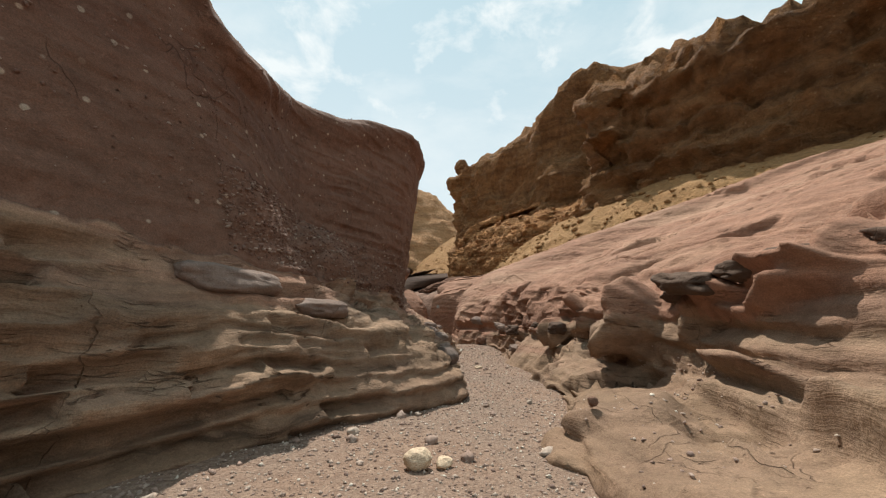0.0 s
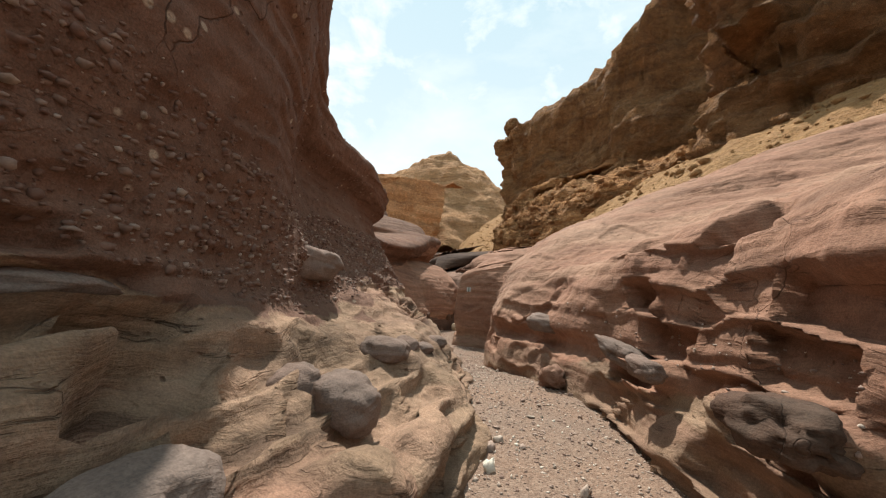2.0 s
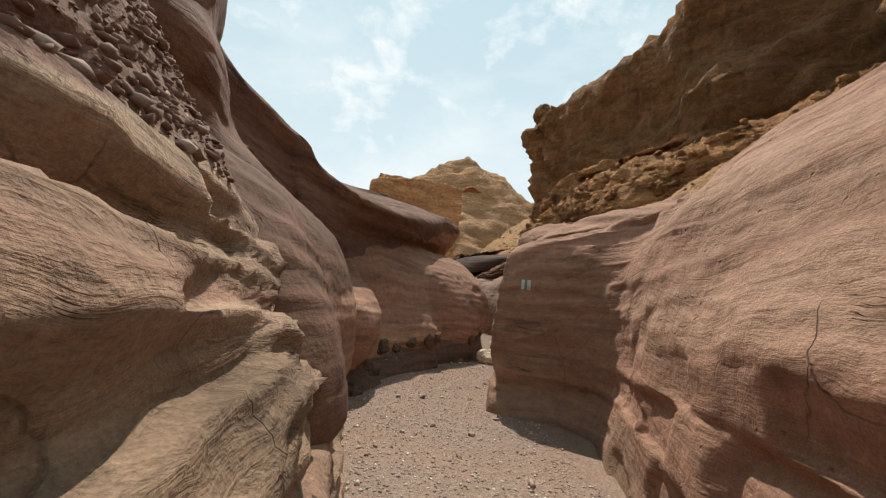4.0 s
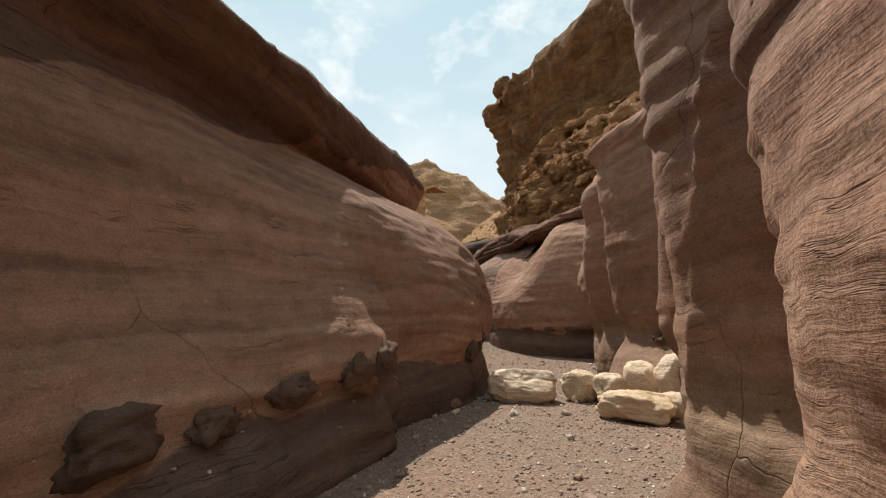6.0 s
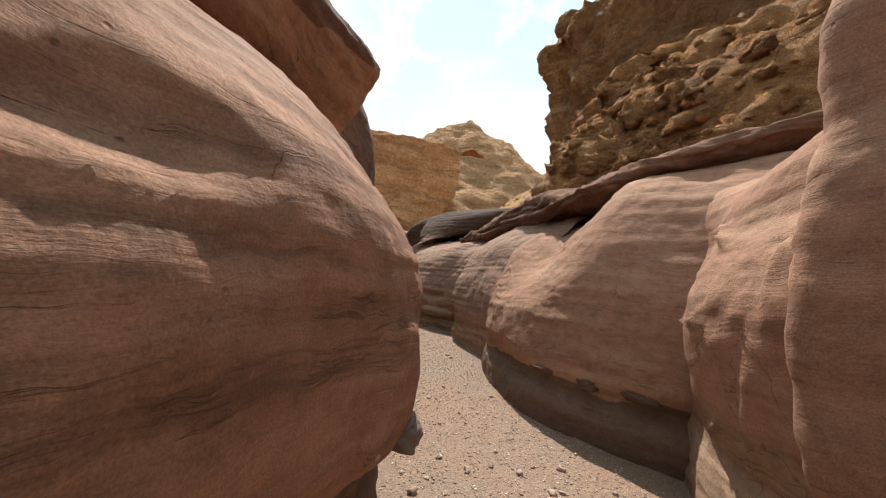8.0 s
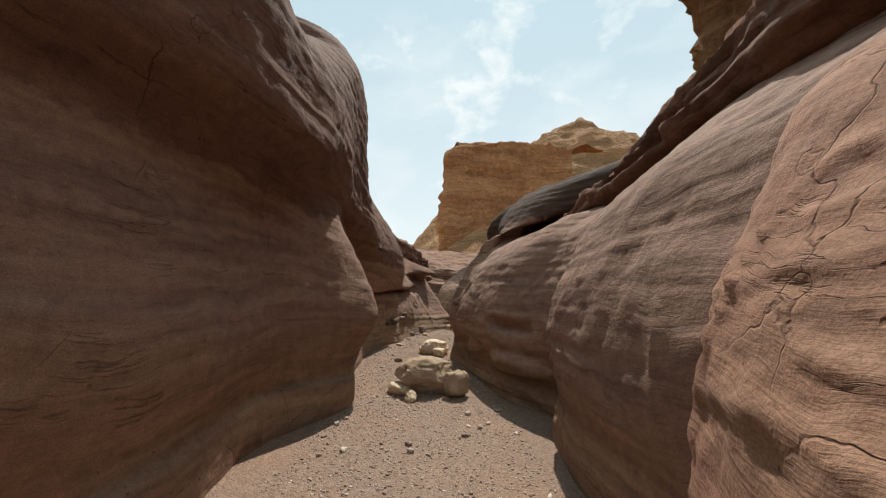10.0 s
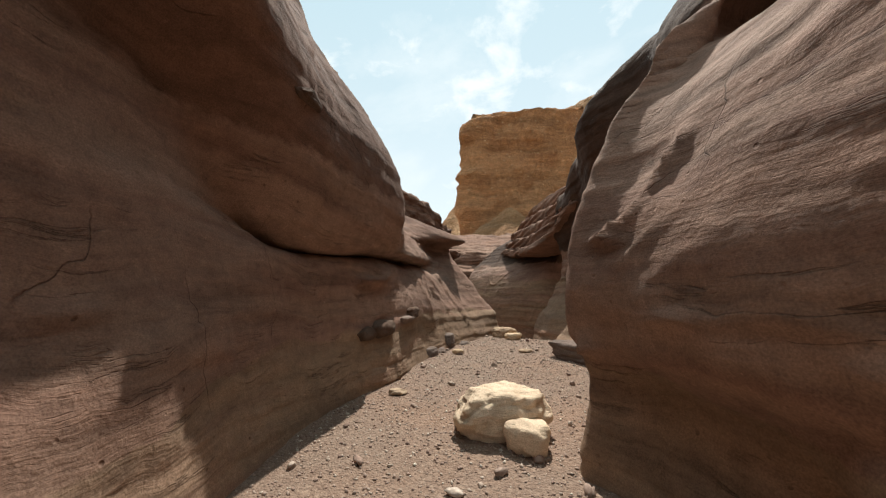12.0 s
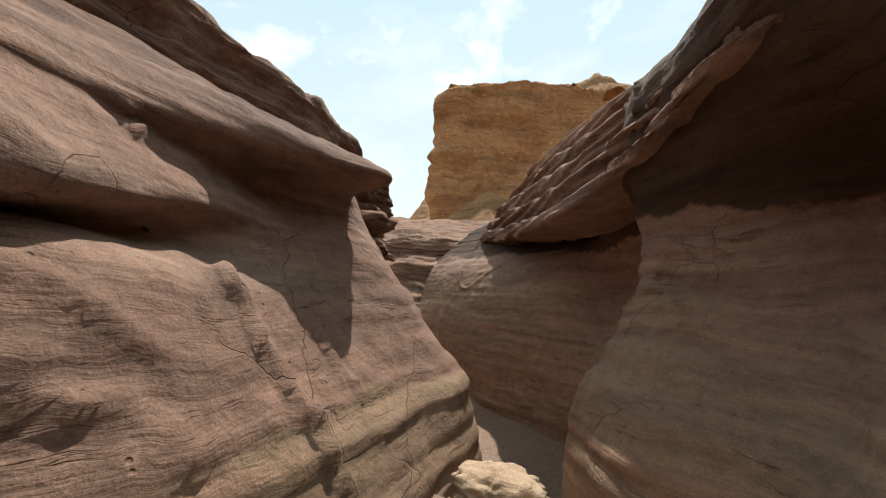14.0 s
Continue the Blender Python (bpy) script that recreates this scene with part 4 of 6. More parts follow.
w.st(-0.1, 26.95, 52, 0, -1.6, 0.0, -1.0, 0.1, -0.75, 0.0, -0.5, 0.1, 0.1, 0.3, 0.45, 0.7, 0.95, 1.6, 1.6, 6, 3)
w.st(-0.6, 28.0, 25, 0, -1.6, 0.0, -1.0, 0.1, -0.75, 0.0, -0.5, 0.05, 0.0, 0.3, 0.35, 0.8, 0.8, 1.6, 1.4, 6, 3)
w.st(-0.82, 29.2, 20, 0, -1.6, 0.0, -1.1, 0.05, -0.8, 0.0, -0.5, 0.05, 0.1, 0.25, 0.6, 0.6, 1.2, 1.8, 1.8, 6, 3)
w.st(-0.5, 30.4, 30, 0, -1.6, 0.0, -1.1, 0.05, -0.8, 0.0, -0.5, 0.05, 0.1, 0.25, 0.6, 0.6, 1.3, 2.0, 2.0, 6, 3)


rock_wall("canyon_wall_bend", w, 1, BEND, "pink sandstone wall closing the bend above a dark bed tinted deeper for shade", seed=41, zone=bed_zone([(-0.68, 0, 26)]), strata=0.014, lump=0.06, saw=0.02, saw_size=0.2)

# right wall of the third reach; its far part is a row of fluted panels under an overhang
ALCOVE = (-4.6, 37.7, -0.608, 0.794)


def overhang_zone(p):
    """Tan foot, banded wall, and the overhang, its deep shade painted in, which comes low over the alcove."""
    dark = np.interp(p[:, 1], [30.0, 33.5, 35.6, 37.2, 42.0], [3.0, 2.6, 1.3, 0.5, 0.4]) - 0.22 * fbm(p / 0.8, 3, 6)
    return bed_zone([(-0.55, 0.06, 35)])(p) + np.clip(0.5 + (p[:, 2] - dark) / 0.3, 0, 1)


w = Loft(P3)
w.st(0.25, 26.6, 30, 0, -1.3, 0, -0.8, 0.0, -0.5, -0.05, -0.2, 0.0, 0.3, 0.2, 0.9, 0.6, 1.6, 2, 2.4, 6, 3)
w.st(-0.85, 28.3, 30, 0, -1.3, 0, -0.8, 0.0, -0.5, -0.05, -0.2, 0.0, 0.3, 0.2, 0.9, 0.6, 1.6, 2, 2.4, 6, 3)
w.st(-1.45, 29.4, 33, 0, -1.3, 0, -0.8, 0.02, -0.5, -0.05, -0.2, -0.05, 0.2, 0.15, 0.8, 0.6, 1.5, 2, 2.2, 6, 3)
w.st(-1.62, 29.68, 33, 0.2, -1.3, 0.2, -0.8, 0.3, -0.6, 0.2, -0.35, 0.15, 0.15, 0.35, 0.8, 0.7, 1.45, 2, 2.0, 6, 3)
w.st(-2.0, 30.1, 33, 0.15, -1.3, 0.2, -0.8, 0.3, -0.6, 0.15, -0.35, 0.12, 0.1, 0.35, 0.8, 0.7, 1.4, 2, 2.0, 6, 3)
w.st(-2.5, 30.5, 33, 0, -1.3, 0.05, -0.8, 0.15, -0.55, 0.0, -0.35, -0.02, 0.0, 0.15, 0.6, 0.5, 1.3, 1.5, 1.8, 6, 3)
w.st(-3.3, 31.3, 36, 0, -1.3, 0.08, -0.8, 0.15, -0.5, 0.0, -0.3, -0.05, 0.05, 0.1, 0.5, 0.5, 1.2, 1.5, 1.7, 6, 3)
w.st(-4.0, 31.95, 55, 0.1, -1.3, 0.15, -0.8, 0.2, -0.5, 0.05, -0.25, 0.0, 0.05, 0.2, 0.5, 0.6, 1.1, 1.6, 1.7, 6, 3)
w.st(-4.30, 32.28, 35, 0, -1.3, 0.05, -0.8, 0.1, -0.5, 0.0, -0.2, 0.0, 0.1, 0.15, 0.6, 0.5, 1.2, 1.3, 1.8, 6, 3)
w.st(-4.05, 32.8, 5, 0, -1.3, 0.05, -0.8, 0.1, -0.5, 0.0, -0.2, 0.05, 0.1, 0.2, 0.7, 0.5, 1.4, 1.2, 2.0, 6, 3)
w.st(-3.9, 33.8, -15, 0, -1.3, 0.05, -0.8, 0.1, -0.5, 0.0, -0.2, 0.1, 0.4, 0.2, 1.0, 0.1, 1.7, 0.6, 2.6, 6, 3.5)
w.st(-3.5, 34.7, 5, 0, -1.3, 0, -0.9, 0.05, -0.5, 0.1, 0.0, 0.0, 0.6, 0.2, 1.3, -0.3, 1.9, 0.0, 3.0, 6, 4)
w.st(-4.2, 35.7, 35, 0, -1.3, 0.05, -0.9, 0.15, -0.4, 0.3, 0.1, 0.35, 0.6, 0.3, 1.2, -0.6, 1.8, -0.3, 2.7, 6, 4)
for s, *section in (
    (0.9, -0.75, -1.5, -0.62, -1.0, -0.2, -0.5, 0.22, 0.1, 0.45, 0.6, 0.35, 1.1, -0.3, 1.65, 0.0, 2.4, 6, 4),
    (1.45, -0.9, -2.0, -0.75, -1.0, -0.3, -0.45, 0.08, 0.1, 0.22, 0.6, 0.25, 1.0, -0.1, 1.75, 0.1, 2.5, 6, 4),
    (1.9, -0.5, -2.4, -0.3, -1.0, 0.2, -0.4, 0.75, 0.1, 1.0, 0.6, 0.8, 0.9, 0.0, 1.6, 0.2, 2.4, 6, 4),
    (2.6, -0.65, -2.6, -0.5, -1.0, -0.05, -0.4, 0.4, 0.1, 0.45, 0.5, 0.4, 0.75, 0.1, 1.45, 0.5, 2.3, 6, 4),
    (3.35, -0.6, -2.8, -0.45, -1.0, -0.1, -0.4, 0.16, 0.1, 0.25, 0.45, 0.25, 0.7, 0.15, 1.35, 0.7, 2.4, 6, 4),
    (3.7, -0.1, -2.8, 0.1, -0.95, 0.5, -0.4, 0.9, 0.1, 0.95, 0.5, 0.8, 0.8, 0.3, 1.25, 1.0, 2.6, 6, 4),
    (4.6, 0.3, -2.8, 0.5, -0.9, 0.75, -0.4, 0.9, 0.1, 0.85, 0.5, 0.7, 0.85, 0.6, 1.2, 1.4, 2.7, 6, 4),
    (5.4, 0.0, -2.8, 0.2, -0.9, 0.3, -0.4, 0.45, 0.1, 0.6, 0.5, 1.0, 0.9, 1.4, 1.2, 2.4, 2.4, 6, 4),
):
    w.st(ALCOVE[0] + ALCOVE[2] * s - P3[0], ALCOVE[1] + ALCOVE[3] * s - P3[1], 37.4, *section)
w.st(-8.7, 40.7, 55, 0, -2.6, 0.05, -0.9, 0.15, -0.4, 0.3, 0.1, 0.6, 0.5, 1.2, 0.9, 1.7, 1.3, 2.7, 2.3, 6, 4)
w.st(-11.0, 42.2, 60, 0, -2.6, 0.05, -0.9, 0.15, -0.4, 0.3, 0.1, 0.5, 0.5, 0.9, 0.9, 1.4, 1.3, 2.2, 1.8, 6, 3.5)
rock_wall("canyon_wall_north_east", w, 1, BANDED, "banded purple-pink sandstone wall with an overhang tinted dark for its shade", seed=51, zone=overhang_zone, strata=0.016, lump=0.06, fine=0.015, crack=0.05, saw=0.022, saw_size=0.15, dents=[(-2.7, 32.5, -0.28, 0.5, 0.12, -0.13), (-2.6, 32.3, -0.75, 0.7, 0.10, 0.15), (-3.6, 33.4, -0.75, 0.3, 0.12, 0.15), (-4.9, 38.2, -0.3, 0.10, 0.9, 0.12)],
          grooves=[
    (0.04, 0.1, -4.09, 34.00, 0.34, -4.24, 34.01, 0.13, -4.32, 34.02, 0.02, -4.49, 34.11, -0.07),
    (0.035, 0.08, -4.41, 34.02, -0.10, -4.53, 34.53, -0.35, -4.58, 34.14, -0.60),
    (0.015, 0.03, -4.36, 33.91, -0.46, -4.09, 33.58, -0.42, -3.80, 33.31, -0.40),
    (0.01, 0.03, -2.57, 32.69, 0.84, -2.61, 32.51, 0.50),
    (0.012, 0.03, -2.80, 32.51, -0.34, -2.77, 32.35, -0.53, -2.85, 32.29, -0.81),
    (0.03, 0.06, -2.00, 31.85, -0.35, -2.01, 31.90, -0.45, -1.99, 31.92, -0.60),
    (0.04, 0.08, -2.86, 32.38, -0.87, -2.58, 32.24, -0.89),
    (0.015, 0.04, -5.88, 39.99, -0.25, -5.94, 39.95, -0.64, -6.15, 39.91, -1.13),
])

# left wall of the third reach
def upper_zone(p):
    """Tan foot, banded wall, and the upper cliff, its shading laid on as a darker brown."""
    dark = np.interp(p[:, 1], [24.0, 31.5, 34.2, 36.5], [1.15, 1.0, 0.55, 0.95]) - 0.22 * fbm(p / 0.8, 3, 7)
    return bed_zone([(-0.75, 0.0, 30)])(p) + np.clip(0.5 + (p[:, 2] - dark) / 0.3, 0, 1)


w = Loft(P3)
w.st(-2.6, 24.2, 205, 0, -1.3, 0, -0.7, 0.1, -0.5, -0.05, 0.0, 0.1, 0.6, 0.5, 1.2, 0.5, 1.9, 1.2, 3.2, 6, 3.5)
w.st(-2.9, 26.4, 205, 0, -1.3, 0, -0.7, 0.1, -0.5, -0.05, 0.1, 0.15, 0.8, 0.35, 1.5, 0.1, 2.2, 0.7, 4.2, 6, 5)
w.st(-3.62, 27.8, 200, 0, -1.3, 0.05, -0.65, 0.12, -0.5, 0, 0, 0.15, 0.8, 0.2, 1.5, -0.3, 2.0, 0.7, 3.6, 6, 4.5)
w.st(-3.72, 28.8, 195, 0, -1.3, 0, -0.7, 0.1, -0.5, -0.05, 0.1, 0.15, 0.9, 0.4, 1.6, 0.2, 2.4, 0.9, 3.9, 6, 5)
w.st(-4.0, 29.45, 215, 0.1, -1.3, 0.15, -0.7, 0.08, -0.4, -0.08, 0.1, 0.1, 0.6, 0.5, 1.4, 0.4, 2.2, 0.8, 4.2, 6, 5.2)
w.st(-4.75, 29.95, 235, 0, -1.3, 0, -0.7, 0.2, -0.4, 0.35, 0.1, 0.4, 0.7, 0.4, 1.4, 0.1, 2.0, 0.4, 4.3, 6, 5.4)
w.st(-5.45, 31.0, 215, 0, -1.3, 0.1, -0.7, 0.12, -0.3, 0.25, 0.2, 0.4, 0.8, 0.45, 1.3, 0.0, 1.8, 0.6, 3.6, 2.0, 6.0)
w.st(-6.0, 32.0, 210, 0, -1.3, 0.1, -0.7, 0.2, -0.3, 0.24, 0.24, 0.5, 0.33, 0.16, 0.41, 0.0, 1.6, 1.0, 3.4, 1.9, 6.0)
w.st(-6.35, 33.2, 200, 0, -1.3, 0.05, -0.8, 0.15, -0.3, 0.22, 0.26, 0.5, 0.35, 0.12, 0.43, 0.0, 1.3, 1.2, 3.3, 1.9, 5.8)
w.st(-6.45, 34.2, 195, 0.15, -1.3, 0.34, -0.75, 0.40, -0.2, 0.60, 0.27, 0.86, 0.36, 0.46, 0.44, 0.78, 0.95, 1.4, 1.3, 5, 4.8)
w.st(-6.55, 34.75, 192, 0.15, -1.3, 0.38, -0.78, 0.48, -0.2, 0.70, 0.27, 0.98, 0.36, 0.60, 0.44, 0.9, 0.9, 1.4, 1.25, 5, 4.4)
w.st(-6.7, 35.3, 190, 0.08, -1.3, 0.32, -0.8, 0.55, -0.2, 0.80, 0.27, 1.1, 0.37, 0.76, 0.45, 1.0, 0.8, 1.4, 1.2, 5, 3.8)
w.st(-6.95, 36.7, 195, 0, -1.4, 0.15, -0.8, 0.5, -0.4, 0.8, 0.0, 1.05, 0.35, 1.2, 0.6, 1.35, 0.85, 1.15, 1.2, 5, 2.9)
w.st(-7.1, 37.5, 200, 0, -2.4, 0.1, -0.8, 0.35, -0.4, 0.65, 0.0, 0.95, 0.4, 1.1, 0.6, 1.15, 0.85, 0.95, 1.15, 5, 2.2)
w.st(-8.1, 38.3, 235, 0, -2.4, 0.1, -0.8, 0.25, -0.3, 0.4, 0.1, 0.6, 0.4, 0.8, 0.8, 1.0, 1.2, 1.5, 1.5, 5, 2.4)
w.st(-9.3, 39.2, 225, 0, -2.4, 0.1, -0.6, 0.2, 0.0, 0.4, 0.4, 0.6, 0.8, 0.9, 1.2, 1.2, 1.5, 1.6, 1.8, 5, 2.4)
w.st(-11.6, 41.0, 225, 0, -2.4, 0.1, -0.6, 0.2, 0.0, 0.3, 0.5, 0.5, 0.9, 0.3, 1.3, 0.2, 1.7, 0.7, 2.0, 5, 2.4)


rock_wall("canyon_wall_north_west", w, -1, BANDED_WEST, "smooth pink sandstone wall with an overhanging upper cliff tinted darker for its shading", seed=61, zone=upper_zone, strata=0.014, lump=0.05, fine=0.014, crack=0.03, saw=0.02, saw_size=0.17, dents=[(-5.4, 32.0, 0.9, 0.3, 0.8, 0.12), (-4.9, 31.6, -0.6, 0.4, 0.08, 0.10)],
          grooves=[
    (0.025, 0.09, -8.25, 37.41, 0.55, -8.27, 37.50, 0.08),
    (0.03, 0.08, -8.09, 37.73, -0.10, -7.94, 37.81, -0.31, -7.77, 37.91, -0.62, -7.65, 37.98, -0.80, -7.54, 38.01, -0.98),
    (0.025, 0.07, -7.69, 37.08, -0.31, -7.67, 37.08, -0.39, -7.68, 37.30, -0.48, -7.65, 37.44, -0.60, -7.62, 37.49, -0.67),
    (0.02, 0.05, -8.10, 38.22, -0.27, -7.95, 38.25, -0.48, -7.72, 38.36, -0.82, -7.64, 38.33, -0.89),
    (0.035, 0.14, -6.80, 34.65, -0.23, -6.87, 34.88, -0.23, -6.97, 35.24, -0.18),
    (0.012, 0.04, -7.03, 35.58, 0.44, -7.02, 35.54, 0.18, -7.12, 35.51, -0.04),
    (0.015, 0.06, -7.00, 35.34, -0.34, -6.87, 35.22, -0.85),
    (0.02, 0.05, -5.90, 32.64, -0.29, -5.86, 32.60, -0.36, -5.77, 32.36, -0.36),
    (0.02, 0.05, -6.01, 32.91, -0.45, -6.25, 33.30, -0.68),
])

# dark broken cliff above and behind the left wall of the third reach
w = Loft()
w.st(-8.6, 33.0, 200, 0, 0.3, 0.1, 1.6, 0.0, 2.4, 0.4, 3.4, 4, 4.6)
w.st(-8.9, 36.0, 200, 0, 0.3, 0.2, 1.3, 0.1, 2.1, 0.5, 2.9, 4, 3.8)
w.st(-9.2, 37.6, 200, 0, 0.3, 0.3, 1.1, 0.2, 1.8, 0.6, 2.5, 4, 3.2)
w.st(-9.3, 39.5, 200, 0, 0.3, 0.2, 0.9, 0.1, 1.35, 0.5, 1.9, 4, 2.4)
w.st(-9.9, 41.5, 215, 0, 0.2, 0.2, 0.7, 0.1, 1.0, 0.5, 1.4, 4, 1.8)
rock_wall("upper_cliff_north_west", w, -1, LEDGES, "dark broken ledges of the upper cliff", seed=67, strata=0.05, lump=0.22, fine=0.05, block=0.22, size=(0.9, 0.3), saw=0.08, saw_size=0.25)

# dark cap slab over the bend and the third reach
w = Loft()
w.st(4.6, 26.2, 60, 1.2, 2.6, 0.25, 2.75, 0.0, 2.95, 0.2, 3.15, 1.5, 3.4, 4, 3.6)
w.st(3.2, 26.4, 60, 1.2, 2.35, 0.25, 2.5, 0.0, 2.7, 0.2, 2.9, 1.5, 3.1, 4, 3.4)
w.st(1.6, 27.1, 60, 1.2, 2.0, 0.25, 2.15, 0.0, 2.3, 0.2, 2.5, 1.5, 2.7, 4, 3.2)
w.st(0.6, 28.2, 45, 1.2, 1.75, 0.25, 1.85, 0.0, 2.0, 0.2, 2.2, 1.5, 2.5, 4, 3)
w.st(0.1, 29.5, 30, 1.2, 1.75, 0.25, 1.8, 0.0, 2.0, 0.2, 2.25, 1.5, 2.6, 4, 3)
w.st(-0.55, 31.0, 30, 1.2, 1.7, 0.2, 1.75, 0.0, 2.05, 0.15, 2.4, 1.5, 2.8, 4, 3.2)
w.st(-1.4, 32.4, 35, 1.2, 1.45, 0.2, 1.5, 0.0, 1.7, 0.2, 2.0, 1.2, 2.3, 4, 2.8)
w.st(-2.3, 34.0, 40, 1.2, 1.3, 0.2, 1.4, 0.0, 1.55, 0.2, 1.75, 1.2, 1.9, 4, 2.4)
rock_wall("cap_ledge", w, 1, VARNISH, "dark overhanging cap slab of varnished sandstone", seed=71, strata=0.07, lump=0.14, fine=0.04, block=0.12, size=(0.7, 0.14), saw=0.06, saw_size=0.12)

# brown ledges stacked on the far right wall
w = Loft()
for s, off, z in ((1.3, 0.35, 0.85), (2.2, -0.05, 0.6), (3.2, -0.05, 0.25), (4.2, -0.15, 0.0), (5.4, -0.1, 0.0), (7.0, 0.0, 0.1), (9.0, 0.2, 0.2), (11.5, 0.8, 0.2)):
    w.st(ALCOVE[0] + ALCOVE[2] * s + 0.794 * off, ALCOVE[1] + ALCOVE[3] * s + 0.608 * off, 37.4, 0.8, 0.50 + z, 0.0, 0.58 + z, 0.0, 0.75 + z, 0.2, 0.80 + z, 0.12, 1.05 + z, 0.42, 1.10 + z, 0.34, 1.40 + z, 0.72, 1.46 + z, 0.62, 1.80 + z, 1.1, 1.88 + z, 1.0, 2.30 + z, 1.8, 2.6 + z, 6, 3.6 + z)
rock_wall("ledge_stack", w, 1, LEDGES, "stack of brown overhanging rock ledges", seed=77, step=(0.04, 0.03), strata=0.03, lump=0.12, fine=0.03, block=0.06, size=(1.6, 0.13), saw=0.26, saw_size=0.12, scale=3.0)

# stepped ledges where the canyon goes on out of sight
w = Loft()
w.st(-14.0, 44.0, 120, 0, -1.6, 0.3, -0.6, 1.0, -0.3, 1.1, 0.3, 2.0, 0.6, 2.2, 1.2, 4.0, 1.9, 9, 3.2)
w.st(-11.0, 45.5, 100, 0, -1.6, 0.3, -0.6, 1.0, -0.3, 1.1, 0.3, 2.0, 0.6, 2.2, 1.1, 4.0, 1.8, 9, 3.0)
w.st(-8.5, 45.0, 70, 0, -1.6, 0.3, -0.6, 0.8, -0.3, 0.9, 0.3, 1.6, 0.7, 1.8, 1.2, 3.4, 2.0, 9, 3.4)
w.st(-6.0, 43.5, 60, 0, -1.6, 0.3, -0.6, 0.8, -0.3, 0.9, 0.3, 1.6, 0.8, 1.8, 1.4, 3.0, 2.2, 9, 4.0)
rock_wall("ledge_steps", w, 1, LEDGES, "brown stepped rock ledges where the canyon narrows", seed=75, strata=0.06, lump=0.15, block=0.15, size=(1.2, 0.25))


# ------------------------------------------------------------------ ground, cliffs and hills
CENTRE = [(0.3, -30), (0.3, 0), (0.2, 3), (1.0, 5), (0.95, 8), (1.05, 10.5), (0.8, 12), (0.0, 14), (-0.9, 15.8), (-1.25, 17.5), (-1.1, 19), (-0.4, 21), (-0.1, 23), (0.15, 25), (-0.6, 26.2), (-1.4, 28), (-2.2, 29.6), (-3.2, 31), (-4.6, 33), (-5.9, 35.4), (-6.4, 37), (-6.9, 39), (-7.9, 41), (-9.5, 44), (-12, 49), (-16, 60)]


def off_centre(x, y):
    """Distance from the canyon's middle line, plus to the right."""
    c = np.array(CENTRE)
    cx = np.interp(y, c[:, 1], c[:, 0])
    return x - cx


def ground_height(x, y):
    s = off_centre(x, y)
    bed = bed_height(y)
    p = np.stack([x, y, 0 * x], -1)
    z = bed + 0.03 * fbm(p / 1.5, 3, 200) + 0.012 * fbm(p / 0.25, 3, 210)
    away = np.clip(np.abs(s) - 2.6, 0, None)
    right = np.minimum(away * 0.42, 4.0 + 0.02 * away)
    left = np.minimum(away * 0.35, 2.0)
    z = z + np.where(s > 0, right, left)
    far = np.clip((np.hypot(x, y - 20) - 70) / 200, 0, 1)
    return z + far * (16 + 14 * fbm(p / 90, 4, 230))


def graded(lo, fine_lo, fine_hi, hi, step, n):
    a = fine_lo - np.geomspace(step, fine_lo - lo, n)[::-1]
    b = fine_hi + np.geomspace(step, hi - fine_hi, n)
    return np.concatenate([a, np.arange(fine_lo, fine_hi + step / 2, step), b])


def make_ground():
    xs, ys = graded(-900, -9.0, 3.0, 900, 0.08, 40), graded(-900, -1.0, 42.0, 900, 0.08, 40)
    gx, gy = np.meshgrid(xs, ys, indexing="ij")
    pts = np.stack([gx, gy, ground_height(gx, gy)], -1)

    def pick(mid):
        return np.where(np.abs(off_centre(mid[:, 0], mid[:, 1])) < 3.0, 0, 1)

    me = grid_mesh("ground", pts, [GRAVEL, SCREE], pick=pick)
    tagged(new("ground", me), "gravelly dry stream bed between the rock walls", "ground", kind="structure")


make_ground()


def cliff(name, stations, material, label, side=1, step=(0.35, 0.3), **kw):
    w = Loft()
    for s in stations:
        w.st(*s)
    return rock_wall(name, w, side, material, label, step=step, **kw)


# ochre cliffs above the right bank: a near buttress, then the long ridge that ends in the balanced rock
cliff("ochre_buttress", [
    (24, 4, 20, 0, 3, 0.4, 7, 0.8, 11, 2, 16.5, 30, 19),
    (15, 14, 30, 0, 4, 0.3, 7, 0.6, 10.5, 1.6, 14.8, 30, 18),
    (9.2, 20.2, 40, 0, 4.5, -0.1, 7.5, -0.3, 10, 0.5, 14.0, 30, 18),
    (8.6, 22.0, 0, 0, 4.5, -0.1, 7.5, -0.2, 10, 0.8, 14.2, 30, 18),
    (11.0, 25.5, -30, 0, 5, 0.5, 8, 1.0, 12, 4.0, 17, 30, 22),
    (15.0, 29.0, -20, 0, 6, 0.5, 9, 1.0, 13, 4.0, 18, 30, 24),
], OCHRE_SHADED, "near ochre conglomerate buttress above the canyon", seed=81, step=(0.24, 0.2), scale=3.5, lump=1.5, fine=0.8, strata=0.35, crack=0.12, bed=0.8, saw=0.35, saw_size=0.9, block=0.32, size=(1.5, 0.8), dents=[(9.3, 20.5, 10.4, 1.3, 0.35, 1.6), (9.0, 21.4, 9.2, 1.6, 0.8, -0.8), (12.5, 17.0, 8.5, 2.5, 0.6, 0.8)])
